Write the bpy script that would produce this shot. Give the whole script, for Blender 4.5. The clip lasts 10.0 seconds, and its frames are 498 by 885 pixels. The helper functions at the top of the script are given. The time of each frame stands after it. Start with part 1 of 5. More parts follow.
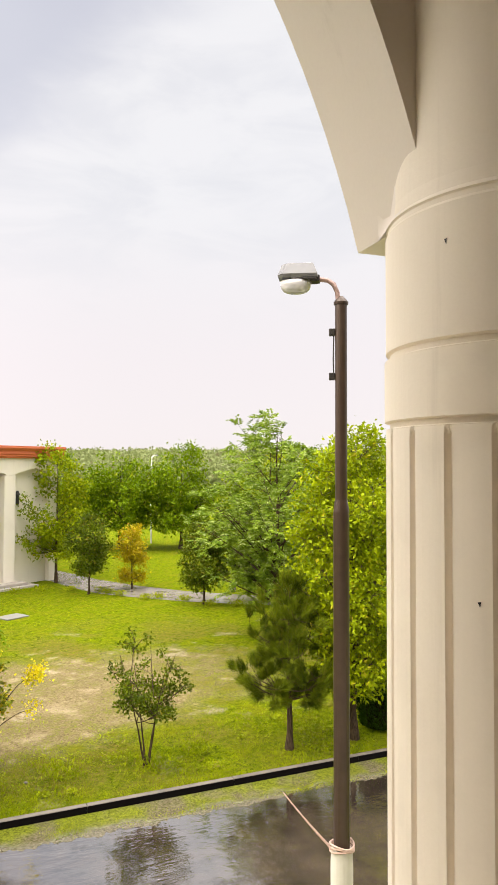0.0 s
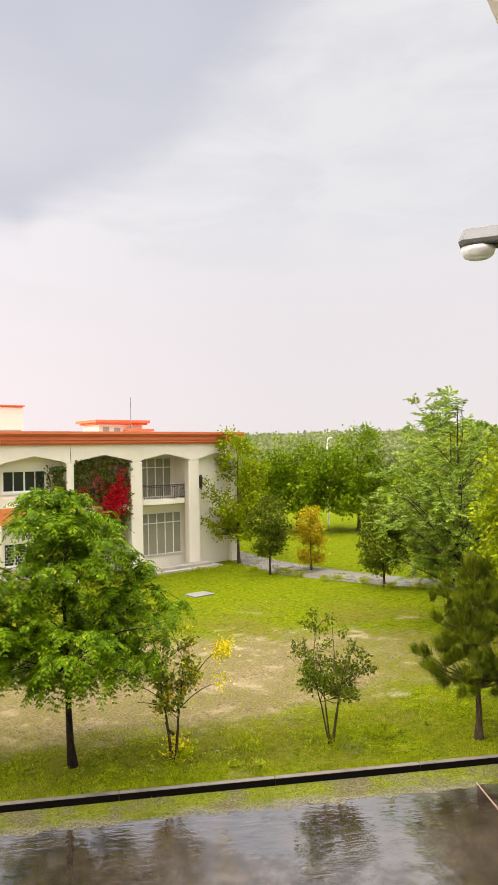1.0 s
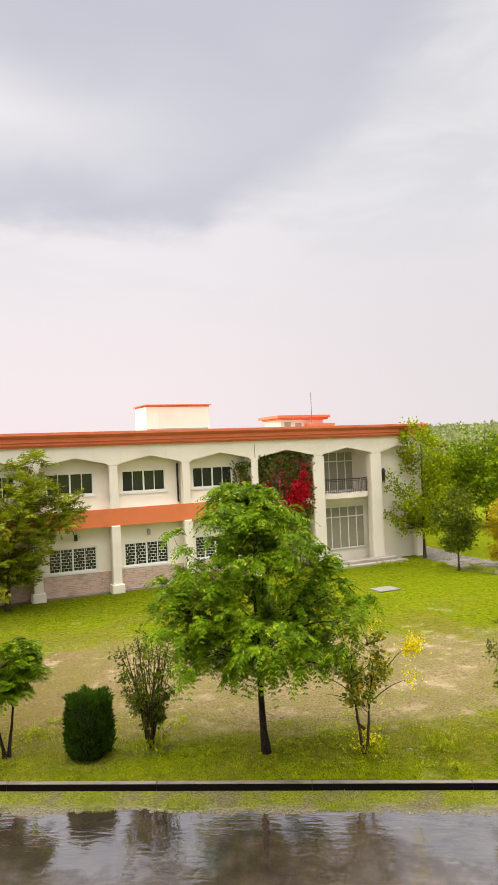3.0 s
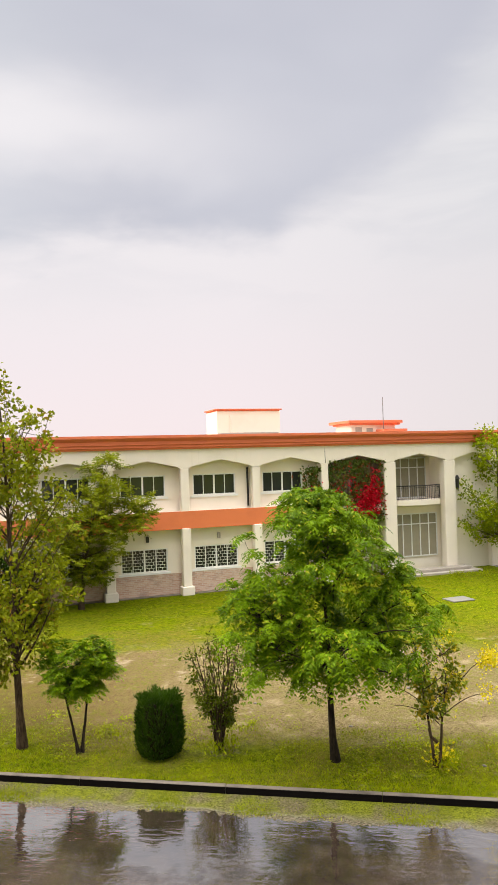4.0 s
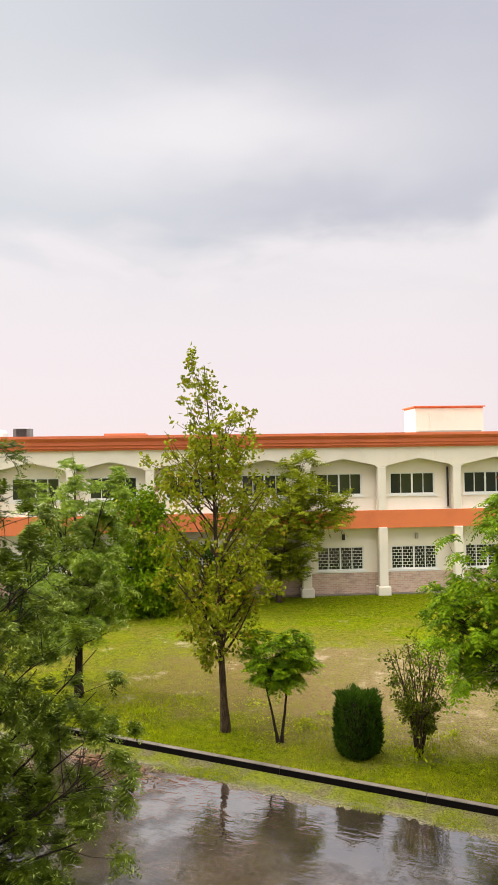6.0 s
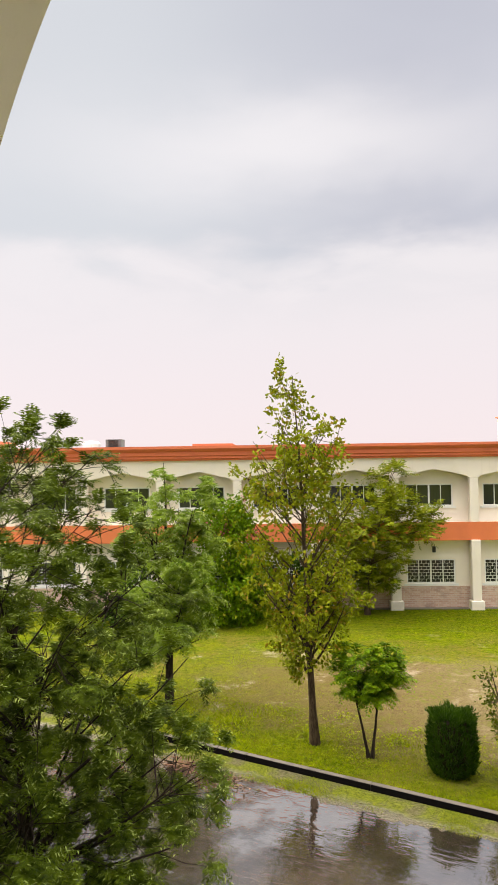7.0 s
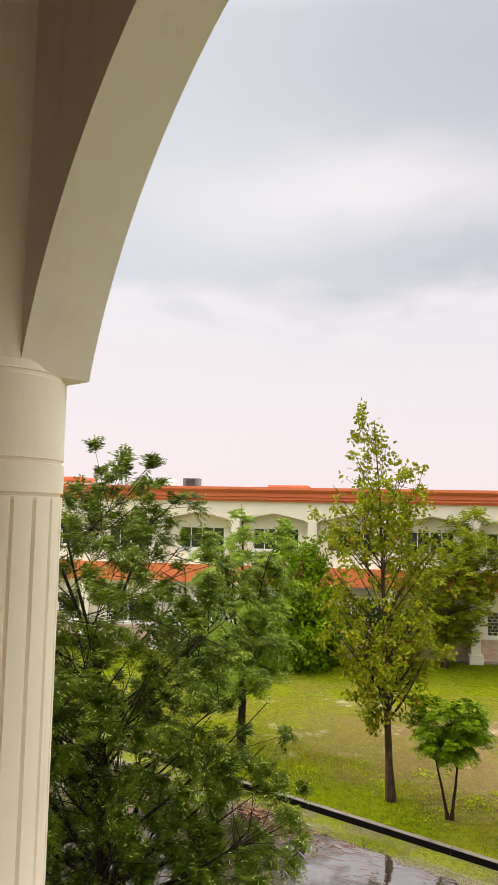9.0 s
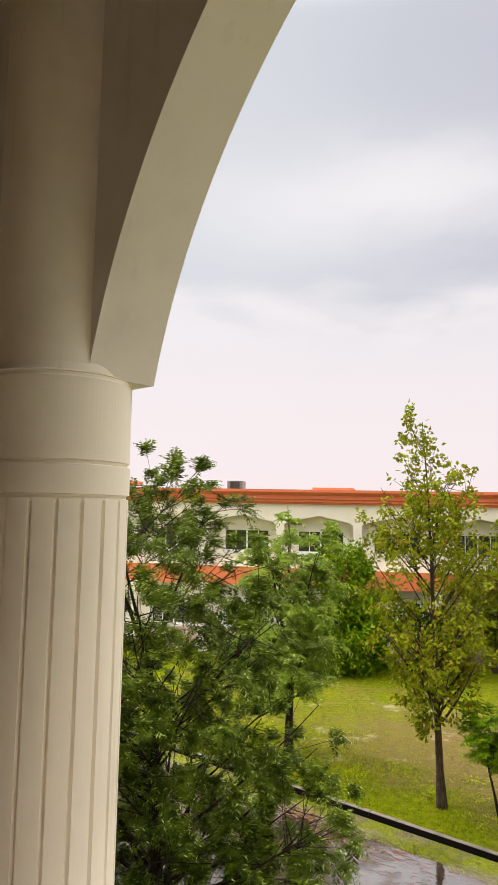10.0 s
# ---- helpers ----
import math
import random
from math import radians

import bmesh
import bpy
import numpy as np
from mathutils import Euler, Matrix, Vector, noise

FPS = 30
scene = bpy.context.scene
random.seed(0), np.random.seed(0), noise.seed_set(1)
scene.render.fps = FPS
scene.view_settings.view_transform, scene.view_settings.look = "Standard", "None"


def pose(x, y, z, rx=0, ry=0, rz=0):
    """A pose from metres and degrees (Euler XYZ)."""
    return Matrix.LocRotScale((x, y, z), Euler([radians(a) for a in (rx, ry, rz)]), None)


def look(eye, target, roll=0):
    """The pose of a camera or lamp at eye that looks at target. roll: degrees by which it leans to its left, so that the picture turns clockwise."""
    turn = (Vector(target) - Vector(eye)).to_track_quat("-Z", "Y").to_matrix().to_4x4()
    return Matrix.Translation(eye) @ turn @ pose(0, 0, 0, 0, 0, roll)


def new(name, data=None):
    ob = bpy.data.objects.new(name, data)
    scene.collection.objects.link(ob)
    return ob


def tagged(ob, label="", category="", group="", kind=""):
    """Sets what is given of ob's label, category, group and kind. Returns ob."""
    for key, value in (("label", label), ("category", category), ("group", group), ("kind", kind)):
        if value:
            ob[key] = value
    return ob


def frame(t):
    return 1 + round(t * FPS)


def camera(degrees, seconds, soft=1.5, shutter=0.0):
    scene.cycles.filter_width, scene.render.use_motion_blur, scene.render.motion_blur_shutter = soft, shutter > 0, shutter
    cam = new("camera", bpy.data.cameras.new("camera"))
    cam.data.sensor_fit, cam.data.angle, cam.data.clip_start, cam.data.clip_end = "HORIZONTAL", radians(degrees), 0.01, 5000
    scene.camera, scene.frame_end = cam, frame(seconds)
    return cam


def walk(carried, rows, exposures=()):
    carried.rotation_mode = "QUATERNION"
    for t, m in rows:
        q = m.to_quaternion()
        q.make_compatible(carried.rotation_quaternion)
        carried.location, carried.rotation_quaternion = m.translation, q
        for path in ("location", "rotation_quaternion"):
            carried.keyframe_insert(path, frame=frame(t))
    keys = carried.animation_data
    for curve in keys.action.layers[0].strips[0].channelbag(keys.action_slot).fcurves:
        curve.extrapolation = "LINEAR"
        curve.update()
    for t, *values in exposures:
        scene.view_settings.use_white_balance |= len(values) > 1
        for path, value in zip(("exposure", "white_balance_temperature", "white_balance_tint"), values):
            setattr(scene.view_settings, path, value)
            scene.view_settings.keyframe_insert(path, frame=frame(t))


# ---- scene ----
cam = camera(38.27, 10.0, soft=1.2)
walk(cam, [
    (0, look((0.164, -0.196, 6.419), (8.196, 5.752, 6.761), 0.16)),
    (0.5, look((0.180, -0.165, 6.404), (7.346, 6.806, 6.616), -0.45)),
    (1, look((0.178, -0.138, 6.396), (6.548, 7.570, 6.515), -1.04)),
    (1.5, look((0.166, -0.118, 6.386), (5.866, 8.099, 6.456), -1.45)),
    (2, look((0.152, -0.098, 6.378), (5.318, 8.463, 6.430), -1.90)),
    (2.5, look((0.140, -0.081, 6.383), (4.847, 8.742, 6.449), -2.25)),
    (4, look((0.083, -0.028, 6.382), (3.469, 9.379, 6.589), -1.62)),
    (4.5, look((0.050, -0.011, 6.390), (2.919, 9.566, 6.617), -1.15)),
    (5, look((0.000, 0.000, 6.400), (2.221, 9.748, 6.630), -0.80)),
    (5.5, look((-0.032, 0.023, 6.401), (1.463, 9.908, 6.622), -0.75)),
    (6, look((-0.059, 0.051, 6.397), (0.715, 10.019, 6.624), -0.81)),
    (7.5, look((-0.162, 0.033, 6.412), (-0.973, 9.987, 6.934), -0.43)),
    (8, look((-0.204, -0.000, 6.427), (-1.275, 9.918, 7.118), 0.19)),
    (8.5, look((-0.270, -0.053, 6.444), (-1.527, 9.832, 7.284), 0.77)),
    (9, look((-0.323, -0.085, 6.448), (-1.729, 9.770, 7.389), 1.13)),
    (9.5, look((-0.388, -0.109, 6.441), (-1.998, 9.712, 7.424), 1.29)),
    (10, look((-0.434, -0.127, 6.443), (-2.413, 9.628, 7.409), 1.17)),
], [(0.0, 0.36, 6850, 12), (0.5, 0.29, 6850, 12), (1.2, 0.20, 6850, 12), (2.5, 0.15, 6850, 12), (6.0, 0.15, 6850, 12), (10.0, 0.17, 6850, 12)])

# ---- world, sun, exposure ----
ROAD = radians(29.8)      # turn of the road against the far building
ARCH = radians(34.0)      # turn of the near veranda against the far building


def road(u, n, z=0.0):
    return Vector((u * math.cos(ROAD) + n * math.sin(ROAD), -u * math.sin(ROAD) + n * math.cos(ROAD), z))


def near(u, n, z=0.0):
    return Vector((u * math.cos(ARCH) + n * math.sin(ARCH), -u * math.sin(ARCH) + n * math.cos(ARCH), z))


class Nodes:
    """A small helper to write node trees as expressions."""

    def __init__(self, tree):
        self.tree = tree
        tree.nodes.clear()

    def add(self, kind, ins=None, **props):
        node = self.tree.nodes.new(kind)
        if "operation" in props:
            node.operation, node.use_clamp = props["operation"], props["use_clamp"]
        if "interpolation_type" in props:
            node.interpolation_type = props["interpolation_type"]
        if "blend_type" in props:
            node.data_type, node.blend_type = "RGBA", props["blend_type"]
        if "sky_type" in props:
            node.sky_type, node.sun_disc = props["sky_type"], False
            node.sun_elevation, node.sun_rotation = props["sun_elevation"], props["sun_rotation"]
        for key, value in (ins or {}).items():
            if isinstance(value, bpy.types.NodeSocket):
                self.tree.links.new(value, node.inputs[key])
            else:
                node.inputs[key].default_value = value
        return node

    def math(self, op, a, b=0.0, c=0.0, clamp=False):
        return self.add("ShaderNodeMath", {0: a, 1: b, 2: c}, operation=op, use_clamp=clamp).outputs[0]

    def smooth(self, x, lo, hi, a=0.0, b=1.0):
        return self.add("ShaderNodeMapRange", {0: x, 1: lo, 2: hi, 3: a, 4: b}, interpolation_type="SMOOTHSTEP").outputs[0]

    def mix(self, f, a, b, blend="MIX"):
        node = self.add("ShaderNodeMix", data_type="RGBA", blend_type=blend)
        for key, value in ((0, f), (6, a), (7, b)):
            if isinstance(value, bpy.types.NodeSocket):
                self.tree.links.new(value, node.inputs[key])
            elif key == 0:
                node.inputs[0].default_value = value
            else:
                node.inputs[key].default_value = (*value, 1)
        return node.outputs[2]

    def noise(self, vec, scale, detail=4.0, rough=0.55, distort=0.0):
        return self.add("ShaderNodeTexNoise", {"Vector": vec, "Scale": scale, "Detail": detail, "Roughness": rough, "Distortion": distort}).outputs[0]

    def scaled(self, vec, x, y, z):
        return self.add("ShaderNodeMapping", {0: vec, 3: (x, y, z)}).outputs[0]


def build_world():
    w = bpy.data.worlds.new("overcast_sky")
    w.use_nodes = True
    scene.world = w
    n = Nodes(w.node_tree)
    d = n.add("ShaderNodeTexCoord").outputs["Generated"]
    sep = n.add("ShaderNodeSeparateXYZ", {0: d})
    x, y, z = sep.outputs
    el = n.math("MULTIPLY", n.math("ARCSINE", z), 57.3)
    az = n.math("MULTIPLY", n.math("ARCTAN2", x, y), 57.3)
    soft = n.noise(n.scaled(d, 1, 1, 2.2), 3.0, 3.0, 0.5, 0.3)
    fine = n.noise(n.scaled(d, 1, 1, 2.6), 9.0, 4.0, 0.5, 0.2)
    wob = n.math("ADD", n.math("MULTIPLY", n.math("SUBTRACT", soft, 0.5), 9.0), n.math("MULTIPLY", n.math("SUBTRACT", fine, 0.5), 5.0))
    # the base of the cloud deck climbs towards the east
    rise = n.math("MULTIPLY", n.math("MAXIMUM", n.math("SUBTRACT", az, 22.0), 0.0), 0.62)
    edge = n.math("ADD", n.math("SUBTRACT", n.math("SUBTRACT", el, 16.2), rise), wob)
    deck = n.smooth(edge, n.smooth(az, 10.0, 40.0, -1.0, -3.0), n.smooth(az, 10.0, 40.0, 2.6, 5.0))
    # a thin, bright stretch within the deck
    thin_el = n.math("DIVIDE", n.math("SUBTRACT", n.math("ADD", el, n.math("MULTIPLY", wob, 0.5)), 24.0), 3.8)
    thin_az = n.math("DIVIDE", n.math("SUBTRACT", az, 1.0), 18.0)
    thin = n.math("POWER", 2.718, n.math("MULTIPLY", n.math("ADD", n.math("MULTIPLY", thin_el, thin_el), n.math("MULTIPLY", thin_az, thin_az)), -1.0))
    horizon = n.mix(n.smooth(el, 0.0, 18.0), (0.855, 0.775, 0.825), (0.80, 0.795, 0.84))
    east = n.mix(n.smooth(az, 15.0, 45.0), horizon, n.mix(n.smooth(el, 6.0, 22.0), (0.74, 0.715, 0.755), (0.72, 0.745, 0.79)))
    veil = n.noise(n.scaled(d, 1, 1, 3.0), 5.0, 5.0, 0.55, 0.5)
    east = n.mix(n.math("MULTIPLY", n.smooth(el, 8.0, 24.0), n.smooth(veil, 0.42, 0.66, 0.0, 0.45)), east, (0.58, 0.61, 0.68))
    cloud = n.mix(n.math("MULTIPLY", soft, 1.0), (0.45, 0.48, 0.575), (0.60, 0.63, 0.715))
    cloud = n.mix(n.smooth(az, -16.0, 14.0, 0.80, 0.0), cloud, (0.66, 0.71, 0.765))
    cloud = n.mix(n.math("MULTIPLY", thin, 0.85, clamp=True), cloud, (0.86, 0.86, 0.90))
    col = n.mix(deck, east, cloud)
    # an overcast sky is brighter towards the zenith
    col = n.mix(n.smooth(el, 36.0, 50.0), col, (0.66, 0.645, 0.63))
    lift = n.smooth(el, 36.0, 51.0, 1.0, 6.8)
    col = n.mix(1.0, col, n.add("ShaderNodeCombineXYZ", {0: lift, 1: lift, 2: lift}).outputs[0], "MULTIPLY")
    sky = n.add("ShaderNodeTexSky", sky_type="NISHITA", sun_elevation=radians(40), sun_rotation=radians(-62)).outputs[0]
    a = n.add("ShaderNodeBackground", {0: col, 1: SKY})
    b = n.add("ShaderNodeBackground", {0: sky, 1: 0.05})
    m = n.add("ShaderNodeMixShader", {0: 0.12, 1: a.outputs[0], 2: b.outputs[0]})
    n.add("ShaderNodeOutputWorld", {0: m.outputs[0]})


SKY = 1.05
build_world()
sun = new("sun", bpy.data.lights.new("sun", "SUN"))
sun.data.energy, sun.data.angle, sun.data.color = 3.8, radians(60), (1.0, 0.93, 0.83)
SUN_AZ, SUN_EL = radians(-62), radians(40)
sun.matrix_world = look((60 * math.sin(SUN_AZ), 60 * math.cos(SUN_AZ), 60 * math.tan(SUN_EL)), (0, 0, 0))


# ---- materials ----
def material(name):
    m = bpy.data.materials.new(name)
    m.use_nodes = True
    return m, Nodes(m.node_tree)


def finish(n, color, rough, bump=None, strength=0.3, distance=0.02, **more):
    ins = {"Base Color": color if isinstance(color, bpy.types.NodeSocket) else (*color, 1), "Roughness": rough}
    ins.update({k.replace("_", " "): v for k, v in more.items()})
    if bump is not None:
        ins["Normal"] = n.add("ShaderNodeBump", {"Height": bump, "Strength": strength, "Distance": distance}).outputs[0]
        if "Coat Weight" in ins:
            ins["Coat Normal"] = ins["Normal"]
    s = n.add("ShaderNodeBsdfPrincipled", ins)
    n.add("ShaderNodeOutputMaterial", {0: s.outputs[0]})


def plaster(name, color, dirt, scale=1.0, amount=0.35, rough=0.75, streak=True):
    """Painted plaster: faint mottling, dirt and rain streaks, trowel marks."""
    m, n = material(name)
    p = n.add("ShaderNodeNewGeometry").outputs["Position"]
    big = n.noise(p, 0.7 * scale, 5.0, 0.6)
    fine = n.noise(p, 40.0 * scale, 3.0, 0.6)
    run = n.noise(n.scaled(p, 5 * scale, 5 * scale, 0.25 * scale), 1.0, 5.0, 0.65)
    f = n.math("MULTIPLY", n.smooth(big, 0.45, 0.8), amount)
    if streak:
        f = n.math("ADD", f, n.math("MULTIPLY", n.smooth(run, 0.58, 0.8), amount * 0.8))
    c = n.mix(f, color, dirt)
    c = n.mix(n.math("MULTIPLY", fine, 0.12), c, dirt)
    finish(n, c, rough, n.math("ADD", fine, n.math("MULTIPLY", big, 2.0)), 0.05, 0.01)
    return m


def leaf_material(name, dark, light, old, old_share=0.08, gloss=0.42):
    """Wet leaves: whole sprays share a tone, single leaves differ a little, a few are old."""
    m, n = material(name)
    g = n.add("ShaderNodeNewGeometry")
    r = g.outputs["Random Per Island"]
    p = g.outputs["Position"]
    spray = n.noise(p, 4.5, 3.0, 0.6)
    big = n.noise(p, 1.1, 3.0)
    f = n.math("ADD", n.math("MULTIPLY", r, 0.32), n.math("MULTIPLY", n.smooth(spray, 0.39, 0.62), 0.48))
    f = n.math("ADD", f, n.math("MULTIPLY", n.smooth(big, 0.35, 0.68), 0.30), clamp=True)
    c = n.mix(f, dark, light)
    pick = n.math("FRACT", n.math("MULTIPLY", r, 37.7))
    c = n.mix(n.math("LESS_THAN", pick, old_share), c, old)
    a = n.add("ShaderNodeBsdfPrincipled", {"Base Color": c, "Roughness": gloss, "Specular IOR Level": 0.07})
    b = n.add("ShaderNodeBsdfTranslucent", {0: n.mix(0.5, c, light)})
    mix = n.add("ShaderNodeMixShader", {0: 0.24, 1: a.outputs[0], 2: b.outputs[0]})
    n.add("ShaderNodeOutputMaterial", {0: mix.outputs[0]})
    return m


def bark_material(name, dark, light):
    m, n = material(name)
    p = n.add("ShaderNodeNewGeometry").outputs["Position"]
    a = n.noise(n.scaled(p, 30, 30, 6), 1.0, 5.0, 0.65)
    b = n.noise(p, 4.0, 3.0)
    c = n.mix(n.smooth(n.math("ADD", n.math("MULTIPLY", a, 0.7), n.math("MULTIPLY", b, 0.3)), 0.35, 0.7), dark, light)
    finish(n, c, 0.85, a, 0.6, 0.02, Specular_IOR_Level=0.12)
    return m


def plain(name, color, rough, metal=0.0, vary=0.25, scale=6.0, **more):
    m, n = material(name)
    p = n.add("ShaderNodeNewGeometry").outputs["Position"]
    a = n.noise(p, scale, 5.0, 0.65)
    c = n.mix(n.math("MULTIPLY", a, vary), color, tuple(v * 0.45 for v in color))
    finish(n, c, n.math("ADD", rough - 0.08, n.math("MULTIPLY", a, 0.16)), a, 0.1, 0.01, Metallic=metal, **more)
    return m


def grass_ground():
    """Short lawn with worn, straw-coloured earth and bleached, wet patches."""
    m, n = material("lawn")
    p = n.add("ShaderNodeNewGeometry").outputs["Position"]
    x, y, z = n.add("ShaderNodeSeparateXYZ", {0: p}).outputs
    wide = n.noise(p, 0.22, 4.0, 0.55)
    mid = n.noise(p, 1.3, 5.0, 0.6)
    fine = n.noise(p, 16.0, 5.0, 0.75)
    tuft = n.noise(p, 5.5, 5.0, 0.7)
    speck = n.noise(p, 45.0, 2.0, 0.6)
    dx = n.math("DIVIDE", n.math("SUBTRACT", x, 8.0), 11.5)
    dy = n.math("DIVIDE", n.math("SUBTRACT", n.math("ADD", y, n.math("MULTIPLY", x, 0.34)), 21.6), 5.0)
    r = n.math("SQRT", n.math("ADD", n.math("MULTIPLY", dx, dx), n.math("MULTIPLY", dy, dy)))
    r = n.math("ADD", r, n.math("MULTIPLY", n.math("SUBTRACT", mid, 0.5), 0.8))
    r = n.math("ADD", r, n.math("MULTIPLY", n.math("SUBTRACT", wide, 0.5), 0.8))
    worn = n.math("MULTIPLY", n.smooth(r, 1.16, 0.74), n.smooth(x, -5.0, 5.0, 0.5, 1.0))
    # living grass: fine blades, tufts and patches of weed
    g = n.mix(n.smooth(n.math("ADD", n.math("MULTIPLY", fine, 0.5), n.math("MULTIPLY", tuft, 0.5)), 0.38, 0.62), (0.042, 0.072, 0.001), (0.225, 0.290, 0.003))
    g = n.mix(n.smooth(mid, 0.40, 0.70, 0.0, 0.55), g, (0.215, 0.205, 0.012))
    dull = n.math("MULTIPLY", n.smooth(n.noise(p, 0.34, 5.0, 0.62), 0.42, 0.60), n.smooth(r, 2.3, 1.1))
    g = n.mix(n.math("MULTIPLY", dull, n.smooth(tuft, 0.38, 0.58, 0.10, 0.70)), g, (0.190, 0.135, 0.040))
    # trodden earth with straw, and the green that still grows in it
    earth = n.mix(n.smooth(n.math("ADD", n.math("MULTIPLY", fine, 0.6), n.math("MULTIPLY", tuft, 0.4)), 0.36, 0.64), (0.120, 0.090, 0.036), (0.400, 0.315, 0.175))
    earth = n.mix(n.smooth(n.noise(p, 0.9, 5.0, 0.65), 0.52, 0.68, 0.0, 0.8), earth, (0.46, 0.37, 0.235))
    earth = n.mix(n.smooth(x, 1.0, 8.0, 0.8, 0.0), earth, (0.165, 0.108, 0.044))
    green = n.math("MULTIPLY", n.smooth(tuft, 0.42, 0.60), n.smooth(n.noise(p, 0.55, 4.0, 0.6), 0.38, 0.60, 0.10, 0.75))
    earth = n.mix(green, earth, (0.145, 0.160, 0.012))
    c = n.mix(worn, g, earth)
    c = n.mix(n.math("MULTIPLY", n.smooth(speck, 0.50, 0.70), 0.6), c, (0.035, 0.040, 0.008))
    # bare pale scrapes, wet enough to shine
    bare = n.math("MULTIPLY", n.smooth(n.noise(p, 0.62, 6.0, 0.66), 0.57, 0.69), n.smooth(fine, 0.3, 0.5, 0.4, 0.95))
    bare = n.math("MULTIPLY", bare, n.smooth(r, 2.2, 1.0))
    c = n.mix(n.math("MULTIPLY", bare, 0.55), c, (0.38, 0.295, 0.185))
    h = n.math("ADD", n.math("ADD", fine, n.math("MULTIPLY", tuft, 1.2)), n.math("MULTIPLY", speck, 0.5))
    finish(n, c, n.smooth(bare, 0.0, 1.0, 0.9, 0.45), h, 1.0, 0.07, Specular_IOR_Level=n.smooth(bare, 0.0, 1.0, 0.02, 0.35))
    return m


def verge_ground():
    """Trodden, muddy grass, wet and bare towards the road."""
    m, n = material("muddy_verge")
    p = n.add("ShaderNodeNewGeometry").outputs["Position"]
    turn = n.add("ShaderNodeMapping", {0: p, 2: (0.0, 0.0, ROAD)}).outputs[0]
    along, across, up = n.add("ShaderNodeSeparateXYZ", {0: turn}).outputs
    mid = n.noise(p, 1.1, 5.0, 0.65)
    fine = n.noise(p, 24.0, 4.0, 0.7)
    g = n.mix(n.smooth(fine, 0.3, 0.7), (0.050, 0.062, 0.004), (0.190, 0.210, 0.016))
    mud = n.mix(n.smooth(fine, 0.3, 0.7), (0.050, 0.040, 0.022), (0.175, 0.145, 0.10))
    edge = n.smooth(n.math("ADD", across, n.math("MULTIPLY", n.math("SUBTRACT", mid, 0.5), 0.9)), 13.05, 13.35, 1.0, 0.0)
    wet = n.math("MULTIPLY", n.math("MAXIMUM", n.smooth(mid, 0.42, 0.66), edge), n.smooth(fine, 0.25, 0.6, 0.4, 1.0))
    finish(n, n.mix(wet, g, mud), n.smooth(edge, 0.0, 1.0, 0.85, 0.22), fine, 0.8, 0.04, Specular_IOR_Level=n.smooth(edge, 0.0, 1.0, 0.1, 0.8))
    return m


def wet_asphalt():
    """Wet asphalt: brown grit under a film of water that gathers in shallow, wind-ruffled pools."""
    m, n = material("wet_asphalt")
    p = n.add("ShaderNodeNewGeometry").outputs["Position"]
    low = n.noise(p, 0.36, 4.0, 0.6)
    mid = n.noise(p, 1.9, 5.0, 0.65)
    grit = n.noise(p, 60.0, 3.0, 0.7)
    turn = n.add("ShaderNodeMapping", {0: p, 2: (0.0, 0.0, ROAD)}).outputs[0]
    along, across, up = n.add("ShaderNodeSeparateXYZ", {0: turn}).outputs
    rip = n.noise(n.scaled(turn, 1.0, 3.2, 1.0), 3.0, 3.0, 0.55, 0.2)
    wave = n.noise(n.scaled(turn, 1.0, 2.6, 1.0), 1.4, 1.0, 0.5, 0.4)
    # the crown of the road drains towards the far edge
    drain = n.smooth(across, 10.2, 12.6, -0.10, 0.05)
    pool = n.smooth(n.math("ADD", n.math("ADD", n.math("MULTIPLY", low, 0.65), n.math("MULTIPLY", mid, 0.35)), drain), 0.37, 0.50)
    dry = n.math("SUBTRACT", 1.0, pool)
    c = n.mix(n.smooth(mid, 0.3, 0.7), (0.014, 0.010, 0.008), (0.060, 0.043, 0.031))
    c = n.mix(n.math("MULTIPLY", n.smooth(grit, 0.48, 0.70), n.math("ADD", n.math("MULTIPLY", dry, 0.7), 0.1)), c, (0.17, 0.135, 0.105))
    rough = n.math("ADD", n.math("MULTIPLY", dry, n.smooth(mid, 0.3, 0.7, 0.04, 0.16)), 0.012)
    calm = n.smooth(n.noise(p, 0.8, 3.0, 0.5), 0.35, 0.65, 0.35, 1.3)
    h = n.math("ADD", n.math("MULTIPLY", n.math("MULTIPLY", grit, dry), 0.12), n.math("MULTIPLY", n.math("ADD", rip, n.math("MULTIPLY", wave, 0.6)), n.math("ADD", n.math("MULTIPLY", dry, 0.6), calm)))
    finish(n, c, rough, h, 0.30, 0.02, IOR=1.4, Specular_IOR_Level=0.25, Coat_Weight=n.math("ADD", n.math("MULTIPLY", pool, 0.55), 0.45), Coat_Roughness=n.math("MULTIPLY", rough, 0.7), Coat_IOR=3.9)
    return m


